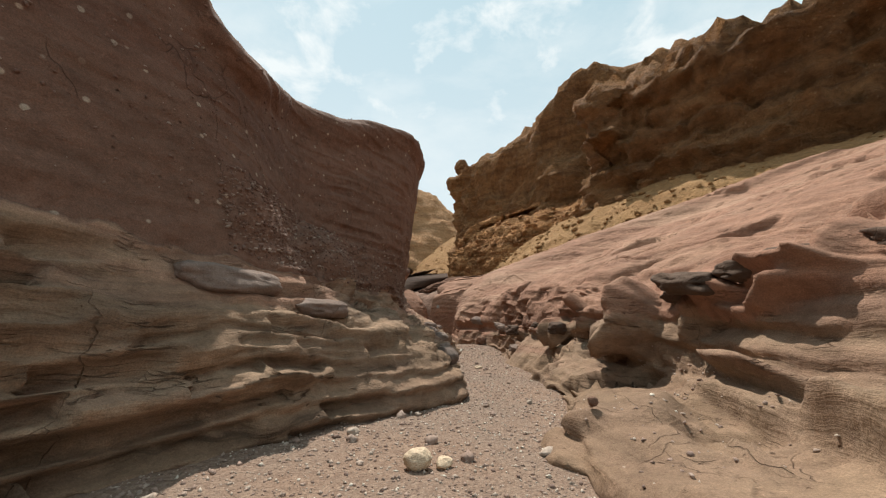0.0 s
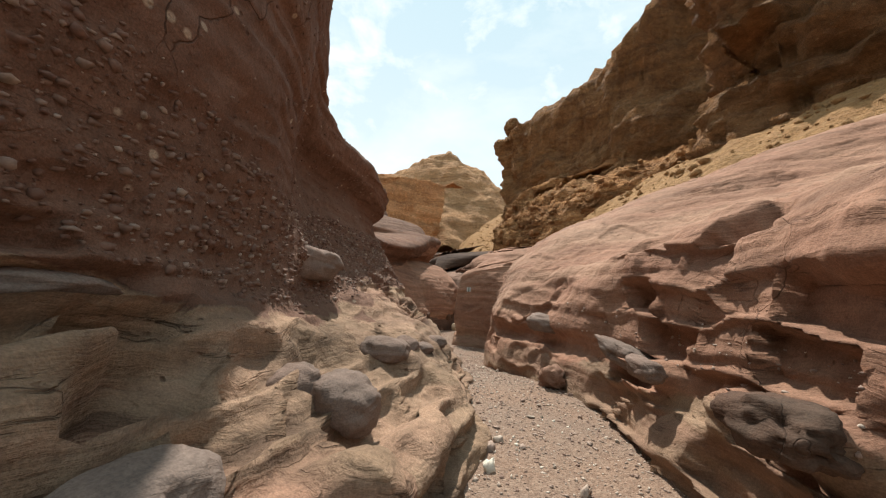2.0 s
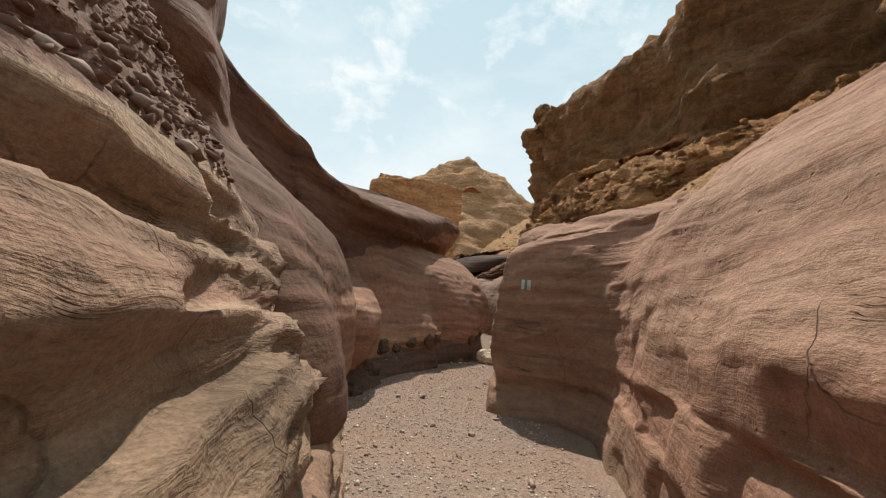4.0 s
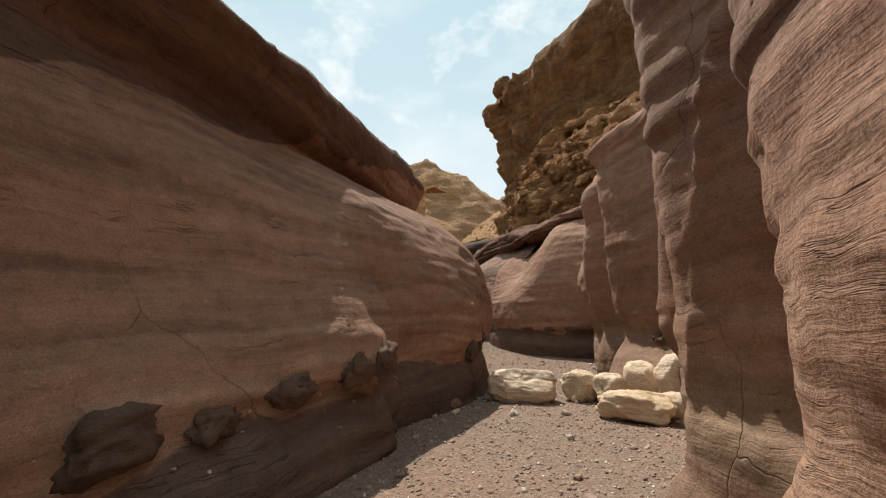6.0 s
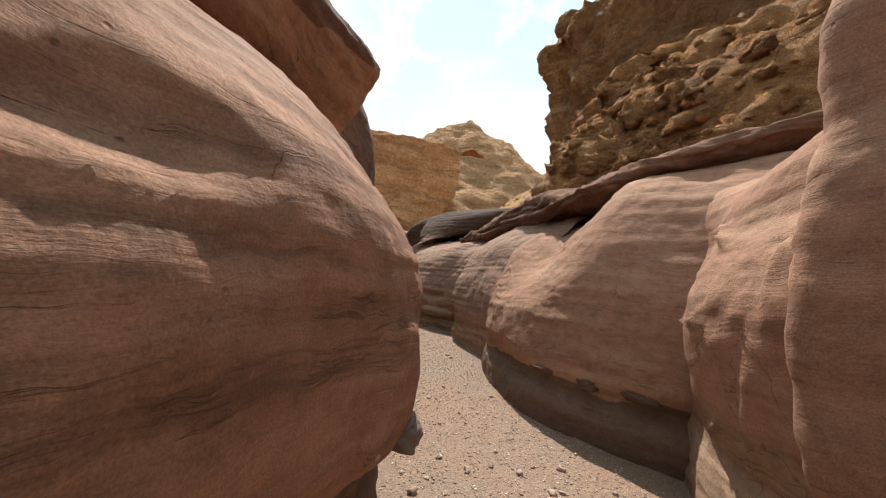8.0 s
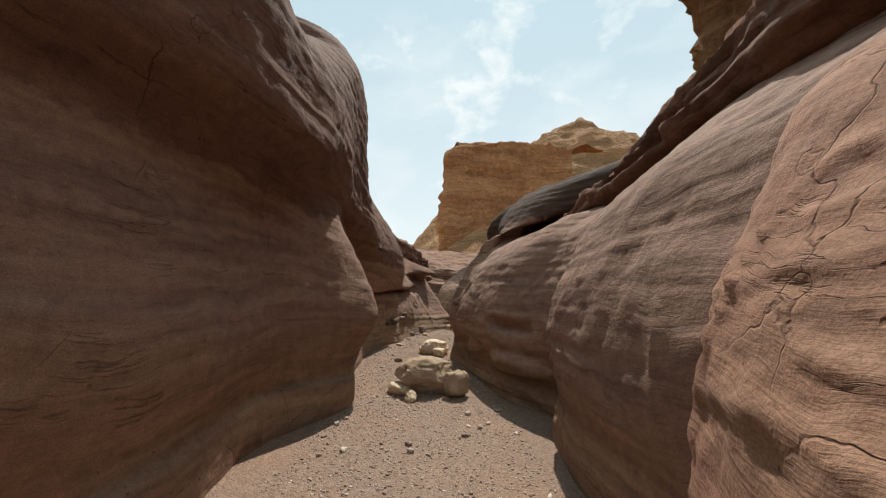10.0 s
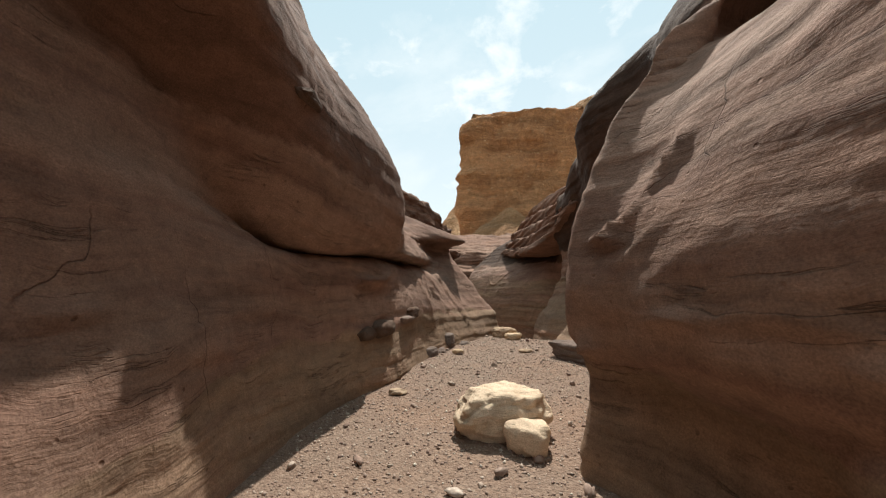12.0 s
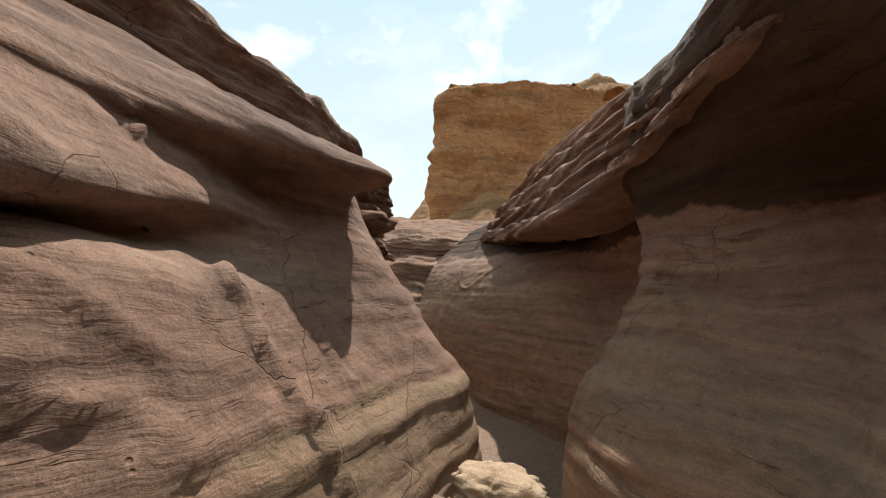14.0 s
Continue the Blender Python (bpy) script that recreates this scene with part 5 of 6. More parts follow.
cliff("ochre_cliff", [
    (15.0, 27.5, 0, 0, 6, 1, 10, 2.5, 15, 5, 21, 30, 26),
    (9.0, 31.0, 20, 0, 5.5, 0.8, 9, 2.0, 14, 4, 22.5, 30, 24),
    (5.4, 35.0, 10, 0, 5, 0.5, 9, 1.5, 12, 4.5, 20, 30, 24),
    (2.6, 41.0, 15, 0, 5, 0.3, 9, 0.7, 13, 2.0, 17.8, 30, 25),
    (0.9, 45.5, 20, 0, 4.5, 0.2, 9, 0.2, 14, 0.5, 16.7, 30, 18),
    (1.6, 48.0, -40, 0, 4.5, 0.2, 9, 0.3, 14, 0.8, 16.5, 30, 18),
    (6.0, 54.0, -50, 0, 4.5, 0.2, 9, 0.3, 14, 1.0, 17.0, 30, 24),
], OCHRE_SHADED, "long ochre cliff ridge of bedded conglomerate", seed=91, step=(0.24, 0.22), scale=3.5, lump=1.6, fine=0.6, strata=0.4, crack=0.12, bed=0.9, saw=0.45, saw_size=1.2, block=0.4, size=(2.4, 1.2))
cliff("ochre_outcrop", [
    (9.0, 24.5, 30, 0, 4, 0.6, 6, 1.5, 8, 4, 9, 10, 10),
    (5.0, 28.0, 35, 0, 3, 0.5, 5, 1.2, 6.6, 3, 8, 9, 10),
    (2.2, 30.8, 40, 0, 2.4, 0.4, 4.2, 1.0, 5.6, 3, 7.5, 9, 10),
    (0.5, 32.6, 35, 0, 2.4, 0.3, 4, 0.8, 5.2, 2.5, 7.5, 9, 10),
    (0.2, 34.5, -10, 0, 2.4, 0.3, 4, 0.8, 5.2, 2.5, 7.5, 9, 10),
    (0.8, 40.0, -10, 0, 2.4, 0.3, 4, 0.8, 5.2, 2.5, 7.5, 9, 10),
], OCHRE_SUNLIT, "orange conglomerate outcrop with rounded stones", seed=85, step=(0.15, 0.13), scale=2.2, lump=0.6, fine=0.25, strata=0.12, crack=0.3, bed=0.5, block=0.25, size=(0.9, 0.5))
cliff("scree_slope", [
    (14, -2, 15, 0, 2, 4, 4.2, 8, 6.5, 14, 9),
    (9.0, 8, 20, 0, 2, 3, 4.0, 6, 6.0, 12, 9),
    (5.6, 16, 20, 0, 2, 2, 4.2, 4, 6.2, 10, 9.5),
    (3.6, 22, 15, 0, 2, 1.5, 4.0, 4, 6.1, 10, 9),
    (3.0, 28, 20, 0, 2, 1.0, 3.4, 3, 5.2, 9, 8),
    (0.4, 33, 30, 0, 1.0, 0.8, 2.4, 3, 3.8, 8, 6),
    (-4.0, 44, 40, 0, 0.0, 2, 2.4, 5, 5.0, 9, 8.5),
    (-8.0, 56, 50, 0, 0.0, 3, 3.0, 6, 6.5, 14, 12),
], SCREE, "ochre scree slope under the cliffs", seed=101, step=(0.2, 0.2), lump=0.25, fine=0.08, strata=0.04, crack=0.0)


def hill(name, centre, size, top, base, material, label, seed, turn=0, sharp=1.0, n=110, rough=0.12, bench=0.0):
    """A hill: height falls off from a ridge; gullies and beds by noise."""
    u = np.linspace(-1, 1, n)
    gx, gy = np.meshgrid(u, u, indexing="ij")
    p = np.stack([gx * 2.2, gy * 2.2, 0 * gx + seed], -1)
    r = np.sqrt(gx ** 2 + gy ** 2) * (1 + 0.25 * fbm(p, 3, seed))
    prof = np.clip(1 - r ** sharp, 0, 1)
    h = prof * (1 + rough * fbm(p * 3, 5, seed + 3)) - 0.04 * (prof <= 0)
    z = base + (top - base) * h
    if bench:
        step = z / bench
        z = z + bench * 0.10 * np.sin(2 * np.pi * (step + 0.8 * fbm(p * 2, 3, seed + 9)))
    a = radians(turn)
    x = centre[0] + math.cos(a) * gx * size[0] - math.sin(a) * gy * size[1]
    y = centre[1] + math.sin(a) * gx * size[0] + math.cos(a) * gy * size[1]
    me = grid_mesh(name, np.stack([x, y, z], -1), material)
    return tagged(new(name, me), label, "hill", kind="structure")


hill("peak_hill", (-13, 94), (34, 22), 31.5, 4, HILL, "dry rounded desert peak in the distance", 301, sharp=1.3, bench=2.0)
hill("saddle_hill", (14, 100), (40, 26), 28, 4, HILL, "dry hill shoulder beside the peak", 305, sharp=1.0, bench=2.0)
hill("back_hill", (-45, 150), (60, 40), 20, 2, HILL, "low hazy hill beyond the butte", 309)
cliff("butte", [
    (-10, 70, 60, 0, 4, 0.5, 8, 1.0, 12, 2.0, 18, 8, 18.5),
    (-16, 65, 60, 0, 3, 0.5, 8, 0.8, 12, 1.5, 17.6, 8, 18),
    (-20, 62.6, 60, 0, 3, 0.4, 8, 0.6, 12, 1.2, 17, 8, 17.4),
    (-22.0, 62.0, 60, 0, 3, 0.3, 8, 0.3, 12, 0.8, 16.8, 8, 17),
    (-23.0, 63.5, 20, 0, 3, 0.3, 8, 0.3, 12, 0.8, 16.8, 8, 17),
    (-22.5, 70, -10, 0, 3, 0.3, 8, 0.5, 12, 1.0, 16.8, 6, 17),
], BUTTE, "flat-topped ochre butte with bedded sides", seed=111, scale=4.0, lump=0.8, fine=0.3, strata=0.3, crack=0.3, bed=0.9, block=0.35, size=(3, 1.2))
hill("butte_talus", (-16, 60), (12, 9), 6.0, 0, HILL, "talus slope below the butte", 313)


# ------------------------------------------------------------------ loose rocks
def unit_ball(level):
    bm = bmesh.new()
    bmesh.ops.create_icosphere(bm, subdivisions=level, radius=1.0)
    co = np.array([v.co for v in bm.verts])
    tri = [tuple(v.index for v in f.verts) for f in bm.faces]
    bm.free()
    return co, tri


BALL = {k: unit_ball(k) for k in (1, 2, 4, 5)}
BALL[0] = (np.array([(1, 0, 0), (0, 1, 0.1), (-1, 0.1, 0), (0.1, -1, 0), (0, 0, 1), (0, 0, -1.0)]), [(0, 1, 4), (1, 2, 4), (2, 3, 4), (3, 0, 4), (1, 0, 5), (2, 1, 5), (3, 2, 5), (0, 3, 5)])


def rock_mesh(name, size, material, seed, level=4, rough=0.16, facets=7, flat=0.75, box=0.0):
    """A weathered stone: a ball cut by a few planes, then worn and pitted. size: half lengths."""
    co, tri = BALL[level]
    rng = np.random.RandomState(seed)
    p = co / np.abs(co).max(axis=1, keepdims=True) ** box
    for _ in range(facets):
        n = rng.normal(size=3)
        n /= np.linalg.norm(n)
        d = p @ n - rng.uniform(flat, 1.0) * (1 + 0.45 * box)
        p = p - np.clip(d, 0, None)[:, None] * n * 0.9
    off = rng.uniform(-50, 50, 3)
    p = p * (1 + rough * fbm(p * 1.3 + off, 4, seed) + 0.35 * rough * fbm(p * 5 + off, 3, seed + 7) - 0.5 * rough * np.exp(-(fbm(p * 1.1 + off, 2, seed + 9) / 0.05) ** 2))[:, None]
    p = p * np.array(size)
    me = bpy.data.meshes.new(name)
    me.from_pydata(p.tolist(), [], tri)
    me.polygons.foreach_set("use_smooth", np.full(len(tri), True))
    me.materials.append(material)
    me.update()
    return me


COUNT = [500]


def stone(name, x, y, z, size, material, label, turn=0, tilt=0, group="", category="rock", **kw):
    """One loose rock: its middle at x, y, z."""
    COUNT[0] += 3
    ob = new(name, rock_mesh(name, size, material, COUNT[0], **kw))
    ob.matrix_world = pose(x, y, z, tilt, tilt * 0.5, turn)
    return tagged(ob, label, category, group)


def wall_stone(name, wall, x, y, z, size, material, label, turn=0, out=0.15, group="", category="rock", rough=0.3, facets=11, flat=0.6, box=0.5, **kw):
    """A stone set in a wall: its middle lies near the wall's face, out: how far it stands proud, as a part of its thickness."""
    p = SURFACE[wall].reshape(-1, 3)
    k = np.argmin(np.linalg.norm((p - (x, y, z)) * (1, 1, 1.5), axis=1))
    n = normals_of(SURFACE[wall]).reshape(-1, 3)[k]
    c = np.array(CENTRE)
    mid = np.array([np.interp(y, c[:, 1], c[:, 0]), y, p[k, 2] + 0.4])
    n = n if n @ (mid - p[k]) > 0 else -n
    q = p[k] - n * min(size) * (0.5 - out)
    return stone(name, *q, size, material, label, turn, group=group, category=category, rough=rough, facets=facets, flat=flat, box=box, **kw)


def on_bed(x, y, half, sink=0.25):
    return float(ground_height(np.array([x]), np.array([y]))[0]) + half * (1 - sink)


def bed_stone(name, x, y, size, material, label, turn=0, **kw):
    if max(size) > 0.11:
        kw = {"box": 0.35, "rough": 0.2, "facets": 10, "flat": 0.62, **kw}
    return stone(name, x, y, on_bed(x, y, size[2]), size, material, label, turn, **kw)


WHITE = "pale cream boulders across the bed"
bed_stone("boulder", -0.60, 21.62, (0.36, 0.20, 0.19), CREAM, "long cream limestone boulder lying across the gravel bed", -12, group=WHITE, level=5)
bed_stone("boulder", -1.22, 22.25, (0.16, 0.13, 0.13), PALE, "pale grey block against the dark foot of the wall", 20, group=WHITE)
bed_stone("boulder", 0.0, 21.62, (0.17, 0.15, 0.17), CREAM, "rounded cream boulder on the gravel bed", 10, group=WHITE)
bed_stone("boulder", 0.24, 21.42, (0.15, 0.14, 0.16), CREAM, "blocky cream boulder touching its rounded neighbour", 40, group=WHITE)
bed_stone("boulder", 0.25, 20.85, (0.30, 0.17, 0.13), CREAM, "flat cream boulder low in the gravel", -35, group=WHITE, level=5)
bed_stone("boulder", 0.60, 20.88, (0.15, 0.12, 0.11), CREAM, "small yellowish boulder beside a flat one", 15, group=WHITE)
bed_stone("boulder", 0.66, 21.75, (0.17, 0.16, 0.22), CREAM, "upright yellow-stained cream boulder by the wall foot", 70, group=WHITE)
bed_stone("boulder", 0.88, 21.42, (0.20, 0.19, 0.26), CREAM, "tall cream boulder leaning on the wall foot", 25, group=WHITE)
bed_stone("boulder", 0.50, 21.70, (0.10, 0.08, 0.06), CREAM, "small cream stone among larger boulders", 5, group=WHITE)

X3, Y3 = P3[0], P3[1]
bed_stone("boulder", -3.38 + X3, 30.05 + Y3, (0.46, 0.34, 0.27), PALE, "big pale rough boulder with a smooth scooped face", 50, level=5, rough=0.2, box=0.0, facets=12, flat=0.6)
bed_stone("boulder", -2.92 + X3, 30.1 + Y3, (0.15, 0.15, 0.20), PALE, "knobbly pale boulder leaning on the big one", 80, rough=0.22)
bed_stone("boulder", -3.62 + X3, 29.72 + Y3, (0.18, 0.13, 0.09), CREAM, "flat cream boulder in the gravel", -30)
bed_stone("boulder", -3.35 + X3, 29.62 + Y3, (0.15, 0.08, 0.07), CREAM, "low cream stone at the big boulder's foot", -50)
bed_stone("boulder", -4.85 + X3, 32.55 + Y3, (0.34, 0.25, 0.17), CREAM, "cream boulder with a broken rough side", 40, level=5, rough=0.2)
bed_stone("boulder", -4.58 + X3, 32.38 + Y3, (0.14, 0.13, 0.10), CREAM, "small cream boulder under the purple wall", 0)
bed_stone("boulder", -6.72 + X3, 36.75 + Y3, (0.26, 0.18, 0.14), PALE, "lumpy pale rubble stone at the lip of the drop", 20, rough=0.35, level=5)
bed_stone("boulder", -6.45 + X3, 36.55 + Y3, (0.16, 0.11, 0.07), CREAM, "flat yellowish stone beside the lumpy one", 60)
bed_stone("fallen_slab", -4.75 + X3, 35.05 + Y3, (0.62, 0.2, 0.13), SLATE, "long low grey-brown rock slab on the gravel", -33, facets=8, flat=0.75, box=0.75, rough=0.18, category="rock slab", level=5)

# hard grey stones let into the first banks
HARD = "grey hard stones along the first bank"
for x, y, z, size, turn, text in (
    (-1.05, 3.95, 1.47, (0.42, 0.16, 0.10), 75, "long dark grey stone bedded in the bench"),
    (-0.62, 4.55, 1.30, (0.28, 0.14, 0.08), 60, "flat grey stone on top of the bench"),
    (0.34, 5.70, 0.72, (0.12, 0.15, 0.10), 30, "cracked grey stone stuck in the bench face"),
    (0.42, 6.15, 0.82, (0.10, 0.13, 0.08), 10, "grey stone poking from the bench edge"),
    (0.25, 7.9, 0.66, (0.13, 0.20, 0.10), 15, "rounded grey stone at the bench edge"),
    (0.02, 8.15, 0.78, (0.12, 0.16, 0.08), -10, "small grey stone on the sunlit bench"),
    (0.15, 9.05, 0.66, (0.16, 0.17, 0.12), 40, "big grey boulder bedded in tan rock"),
    (-0.15, 9.25, 0.72, (0.12, 0.15, 0.10), 0, "grey boulder beside its larger neighbour"),
    (0.06, 10.2, 0.70, (0.10, 0.08, 0.07), 0, "grey stone on the tan bench"),
    (0.22, 10.35, 0.66, (0.12, 0.08, 0.06), 60, "flat grey stone on the tan bench"),
    (-0.02, 9.8, 0.74, (0.17, 0.11, 0.08), 30, "rounded banded grey stone on the bench"),
    (-0.74, 10.35, 1.28, (0.34, 0.2, 0.15), 75, "smooth grey boulder resting in red rubble"),
    (-0.62, 8.35, 1.10, (0.30, 0.10, 0.05), 80, "thin grey slab at the cliff foot"),
    (0.20, 10.9, 0.62, (0.11, 0.09, 0.06), 20, "dark grey stone on the pale rock"),
):
    wall_stone("grey_stone", "canyon_wall_west", x, y, z, size, SLATE, text, turn, 0.15, tilt=8, group=HARD, box=0.2, rough=0.2, flat=0.7)
for x, y, z, size, turn, text in (
    (1.72, 9.1, 0.78, (0.14, 0.20, 0.10), 10, "black stone under the pink lip"),
    (1.95, 8.15, 0.92, (0.10, 0.14, 0.06), 0, "small black stone in the recessed bed"),
    (2.0, 7.6, 0.93, (0.12, 0.18, 0.08), 0, "black stone in the recessed bed"),
    (1.96, 6.85, 1.00, (0.13, 0.16, 0.09), 20, "dark grey stone in the pink lip"),
    (2.18, 6.2, 0.95, (0.12, 0.22, 0.08), 0, "dark layered stone in the pink lip"),
    (2.28, 5.35, 1.25, (0.14, 0.25, 0.09), 0, "dark stone high in the recess"),
    (2.32, 4.95, 1.45, (0.16, 0.24, 0.09), 5, "dark layered stone under the slab's edge"),
    (2.38, 4.55, 1.56, (0.20, 0.28, 0.10), 10, "cracked dark stone under the slab's edge"),
    (2.46, 4.15, 1.64, (0.16, 0.24, 0.08), 8, "blocky dark stone under the slab's edge"),
    (2.56, 3.75, 1.72, (0.16, 0.26, 0.09), 12, "grey-black stone crowning the bank"),
    (2.66, 3.35, 1.80, (0.16, 0.26, 0.09), 5, "thick dark stone crowning the bank"),
):
    wall_stone("dark_stone", "canyon_wall_east", x, y, z, size, NODULE, text, turn, -0.02, group="dark stones of the recessed bed")
wall_stone("grey_stone", "canyon_wall_east", 1.62, 10.05, 0.70, (0.09, 0.17, 0.07), SLATE, "long grey stone lying on the tan bank", 8, group="grey stones of the pink bank")
wall_stone("grey_stone", "canyon_wall_east", 1.58, 10.8, 0.66, (0.15, 0.34, 0.10), SLATE, "long banded grey stone under the bulge", 14, tilt=6, out=0.4, group="grey stones of the pink bank")
wall_stone("grey_stone", "canyon_wall_east", 1.22, 12.3, 0.62, (0.24, 0.16, 0.11), SLATE, "wide grey stone jutting from the pink bank", -15, group="grey stones of the pink bank")
wall_stone("grey_stone", "canyon_wall_east", 1.52, 8.6, 0.45, (0.10, 0.14, 0.08), SLATE, "grey stone at the trail's edge", 20, group="grey stones of the pink bank")
bed_stone("rubble_lump", 1.28, 11.6, (0.14, 0.13, 0.13), BROWN, "lump of cemented brown gravel beside the trail", 0, rough=0.4, category="rock")
bed_stone("small_rock", 0.20, 3.42, (0.075, 0.06, 0.055), CREAM, "yellow stone on the gravel", 20)
bed_stone("small_rock", 0.33, 3.45, (0.05, 0.04, 0.03), CREAM, "small pale stone beside a yellow one", 60)
bed_stone("small_rock", 0.85, 7.35, (0.06, 0.05, 0.025), CREAM, "flat white stone on the trail", 0)
bed_stone("small_rock", -1.31, 21.22, (0.09, 0.07, 0.06), BROWN, "red-brown stone in the shade of the wall", 20)
bed_stone("small_rock", -1.25, 21.05, (0.06, 0.03, 0.02), CREAM, "thin pale chip on the gravel", 70)
bed_stone("small_rock", 0.05, 24.2, (0.07, 0.06, 0.05), PALE, "pale stone on the gravel", 10)
bed_stone("small_rock", 0.18, 23.5, (0.05, 0.05, 0.04), CREAM, "round cream stone on the gravel", 0)
bed_stone("small_rock", -6.55 + X3, 34.75 + Y3, (0.09, 0.06, 0.04), CREAM, "flat cream stone by the wall foot", 10)
bed_stone("small_rock", -5.75 + X3, 35.35 + Y3, (0.10, 0.08, 0.03), PALE, "flat grey stone on the gravel", 25)
bed_stone("small_rock", -4.9 + X3, 31.35 + Y3, (0.08, 0.05, 0.04), BROWN, "red-brown stone on the gravel", 25)
bed_stone("small_rock", -5.95 + X3, 32.75 + Y3, (0.09, 0.06, 0.03), PALE, "flat pale stone on the gravel", 35)
stone("small_rock", 1.22, 3.82, 0.80, (0.035, 0.03, 0.03), BROWN, "small red stone on the ledge")

# dark nodules in the lower bed of the second reach
for x, y, z, size, turn in (
    (-1.98, 17.35, -0.62, (0.15, 0.24, 0.15), 0), (-2.02, 18.25, -0.48, (0.16, 0.24, 0.13), 5), (-2.08, 18.75, -0.40, (0.13, 0.2, 0.12), 0),
    (-2.02, 19.1, -0.42, (0.09, 0.14, 0.08), 10), (-1.85, 19.45, -0.40, (0.10, 0.16, 0.09), -10), (-1.68, 19.8, -0.36, (0.09, 0.14, 0.11), -20),
    (-1.52, 20.05, -0.40, (0.08, 0.12, 0.11), -20), (-1.08, 21.75, -0.46, (0.09, 0.20, 0.13), -10), (-0.97, 22.25, -0.45, (0.08, 0.13, 0.12), 0),
    (-0.93, 22.55, -0.42, (0.07, 0.09, 0.08), 0), (1.25, 22.2, -0.45, (0.12, 0.14, 0.06), 0), (1.38, 22.8, -0.42, (0.10, 0.16, 0.06), 10),
    (0.55, 26.38, -0.66, (0.16, 0.08, 0.07), -25), (0.1, 26.72, -0.66, (0.18, 0.08, 0.06), -30), (1.0, 26.1, -0.68, (0.2, 0.08, 0.07), -25),
):
    wall = "canyon_wall_west_smooth" if x < 0 and y < 25 else "canyon_wall_east_slabs" if y < 25 else "canyon_wall_bend"
    wall_stone("dark_nodule", wall, x, y, z, size, NODULE, "blackish hard nodule in the bed above the gravel", turn, 0.2, group="dark nodules in the lower bed", facets=6, flat=0.75, box=0.15, rough=0.42)
wall_stone("grey_nodule", "canyon_wall_west_smooth", -0.82, 23.85, -0.42, (0.12, 0.12, 0.10), SLATE, "grey knob jutting from the wall's nose", 0, category="rock")
for x, y, z, size, turn, text in (
    (-6.62, 35.25, -0.84, (0.13, 0.17, 0.12), 20, "smooth grey stone at the wall foot"),
    (-6.48, 34.5, -0.88, (0.11, 0.14, 0.10), -10, "grey boulder at the wall foot"),
    (-6.55, 34.85, -0.90, (0.08, 0.12, 0.09), 30, "small grey boulder at the wall foot"),
    (-6.6, 38.75, -1.0, (0.20, 0.22, 0.16), 0, "rounded grey rock at the end of the gravel"),
):
    wall_stone("grey_stone", "canyon_wall_north_west" if x < -6.4 and y < 38 else "canyon_wall_north_east", x + X3, y + Y3, z + P3[2], size, SLATE, text, turn, -0.05, group="grey stones of the north wall", rough=0.16, facets=6, flat=0.8)

for x, y, z, size, turn, text in (
    (-7.18, 35.95, -0.64, (0.10, 0.24, 0.09), 25, "dark lens-shaped stone let into the wall"),
    (-7.08, 35.72, -0.70, (0.10, 0.24, 0.05), 25, "thin reddish-grey slab under the dark lens"),
    (-6.84, 35.04, -0.73, (0.12, 0.22, 0.09), 20, "dark stone low in the wall"),
    (-7.33, 37.50, -1.31, (0.12, 0.14, 0.10), 10, "smooth grey stone at the wall foot"),
    (-7.21, 36.70, -1.33, (0.10, 0.13, 0.11), 40, "pale grey stone at the wall foot"),
    (-7.18, 37.04, -1.54, (0.08, 0.12, 0.09), -15, "dark grey boulder at the wall foot"),
    (-6.76, 34.72, -0.75, (0.08, 0.15, 0.07), 20, "dark stone in the wall's lower bed"),
    (-6.20, 33.64, 1.01, (0.06, 0.16, 0.05), 30, "black patch of stone high on the cliff"),
):
    wall_stone("grey_stone", "canyon_wall_north_west", x, y, z, size, SLATE if "grey" in text else NODULE, text, turn, 0.12, group="grey stones of the north wall", rough=0.2, facets=9, flat=0.65, box=0.4)

for x, y, z, size, turn in ((-9.25, 38.9, 1.25, (0.55, 0.42, 0.14), 30), (-9.55, 39.5, 1.62, (0.7, 0.5, 0.13), 40), (-8.75, 38.2, 0.85, (0.45, 0.35, 0.15), 20), (-9.9, 40.4, 1.5, (0.8, 0.5, 0.12), 35)):
    wall_stone("ledge_slab", "canyon_wall_north_west", x + X3, y + Y3, z + P3[2], size, LEDGES, "thick brown overhanging slab on the wall's end", turn, 0.6, group="slabs on the north wall's end", category="rock slab")

# the balanced rock on the end of the cliff
P = SURFACE["ochre_cliff"].reshape(-1, 3)
P = P[np.hypot(P[:, 0] - 1.7, P[:, 1] - 46.2) < 0.6]
ob = stone("balanced_rock", 1.6, 46.2, float(P[:, 2].max()) + 0.75, (0.85, 0.9, 1.1), OCHRE_SHADED, "lone ochre block balanced on the cliff's end", 20, tilt=6, rough=0.3, category="rock")


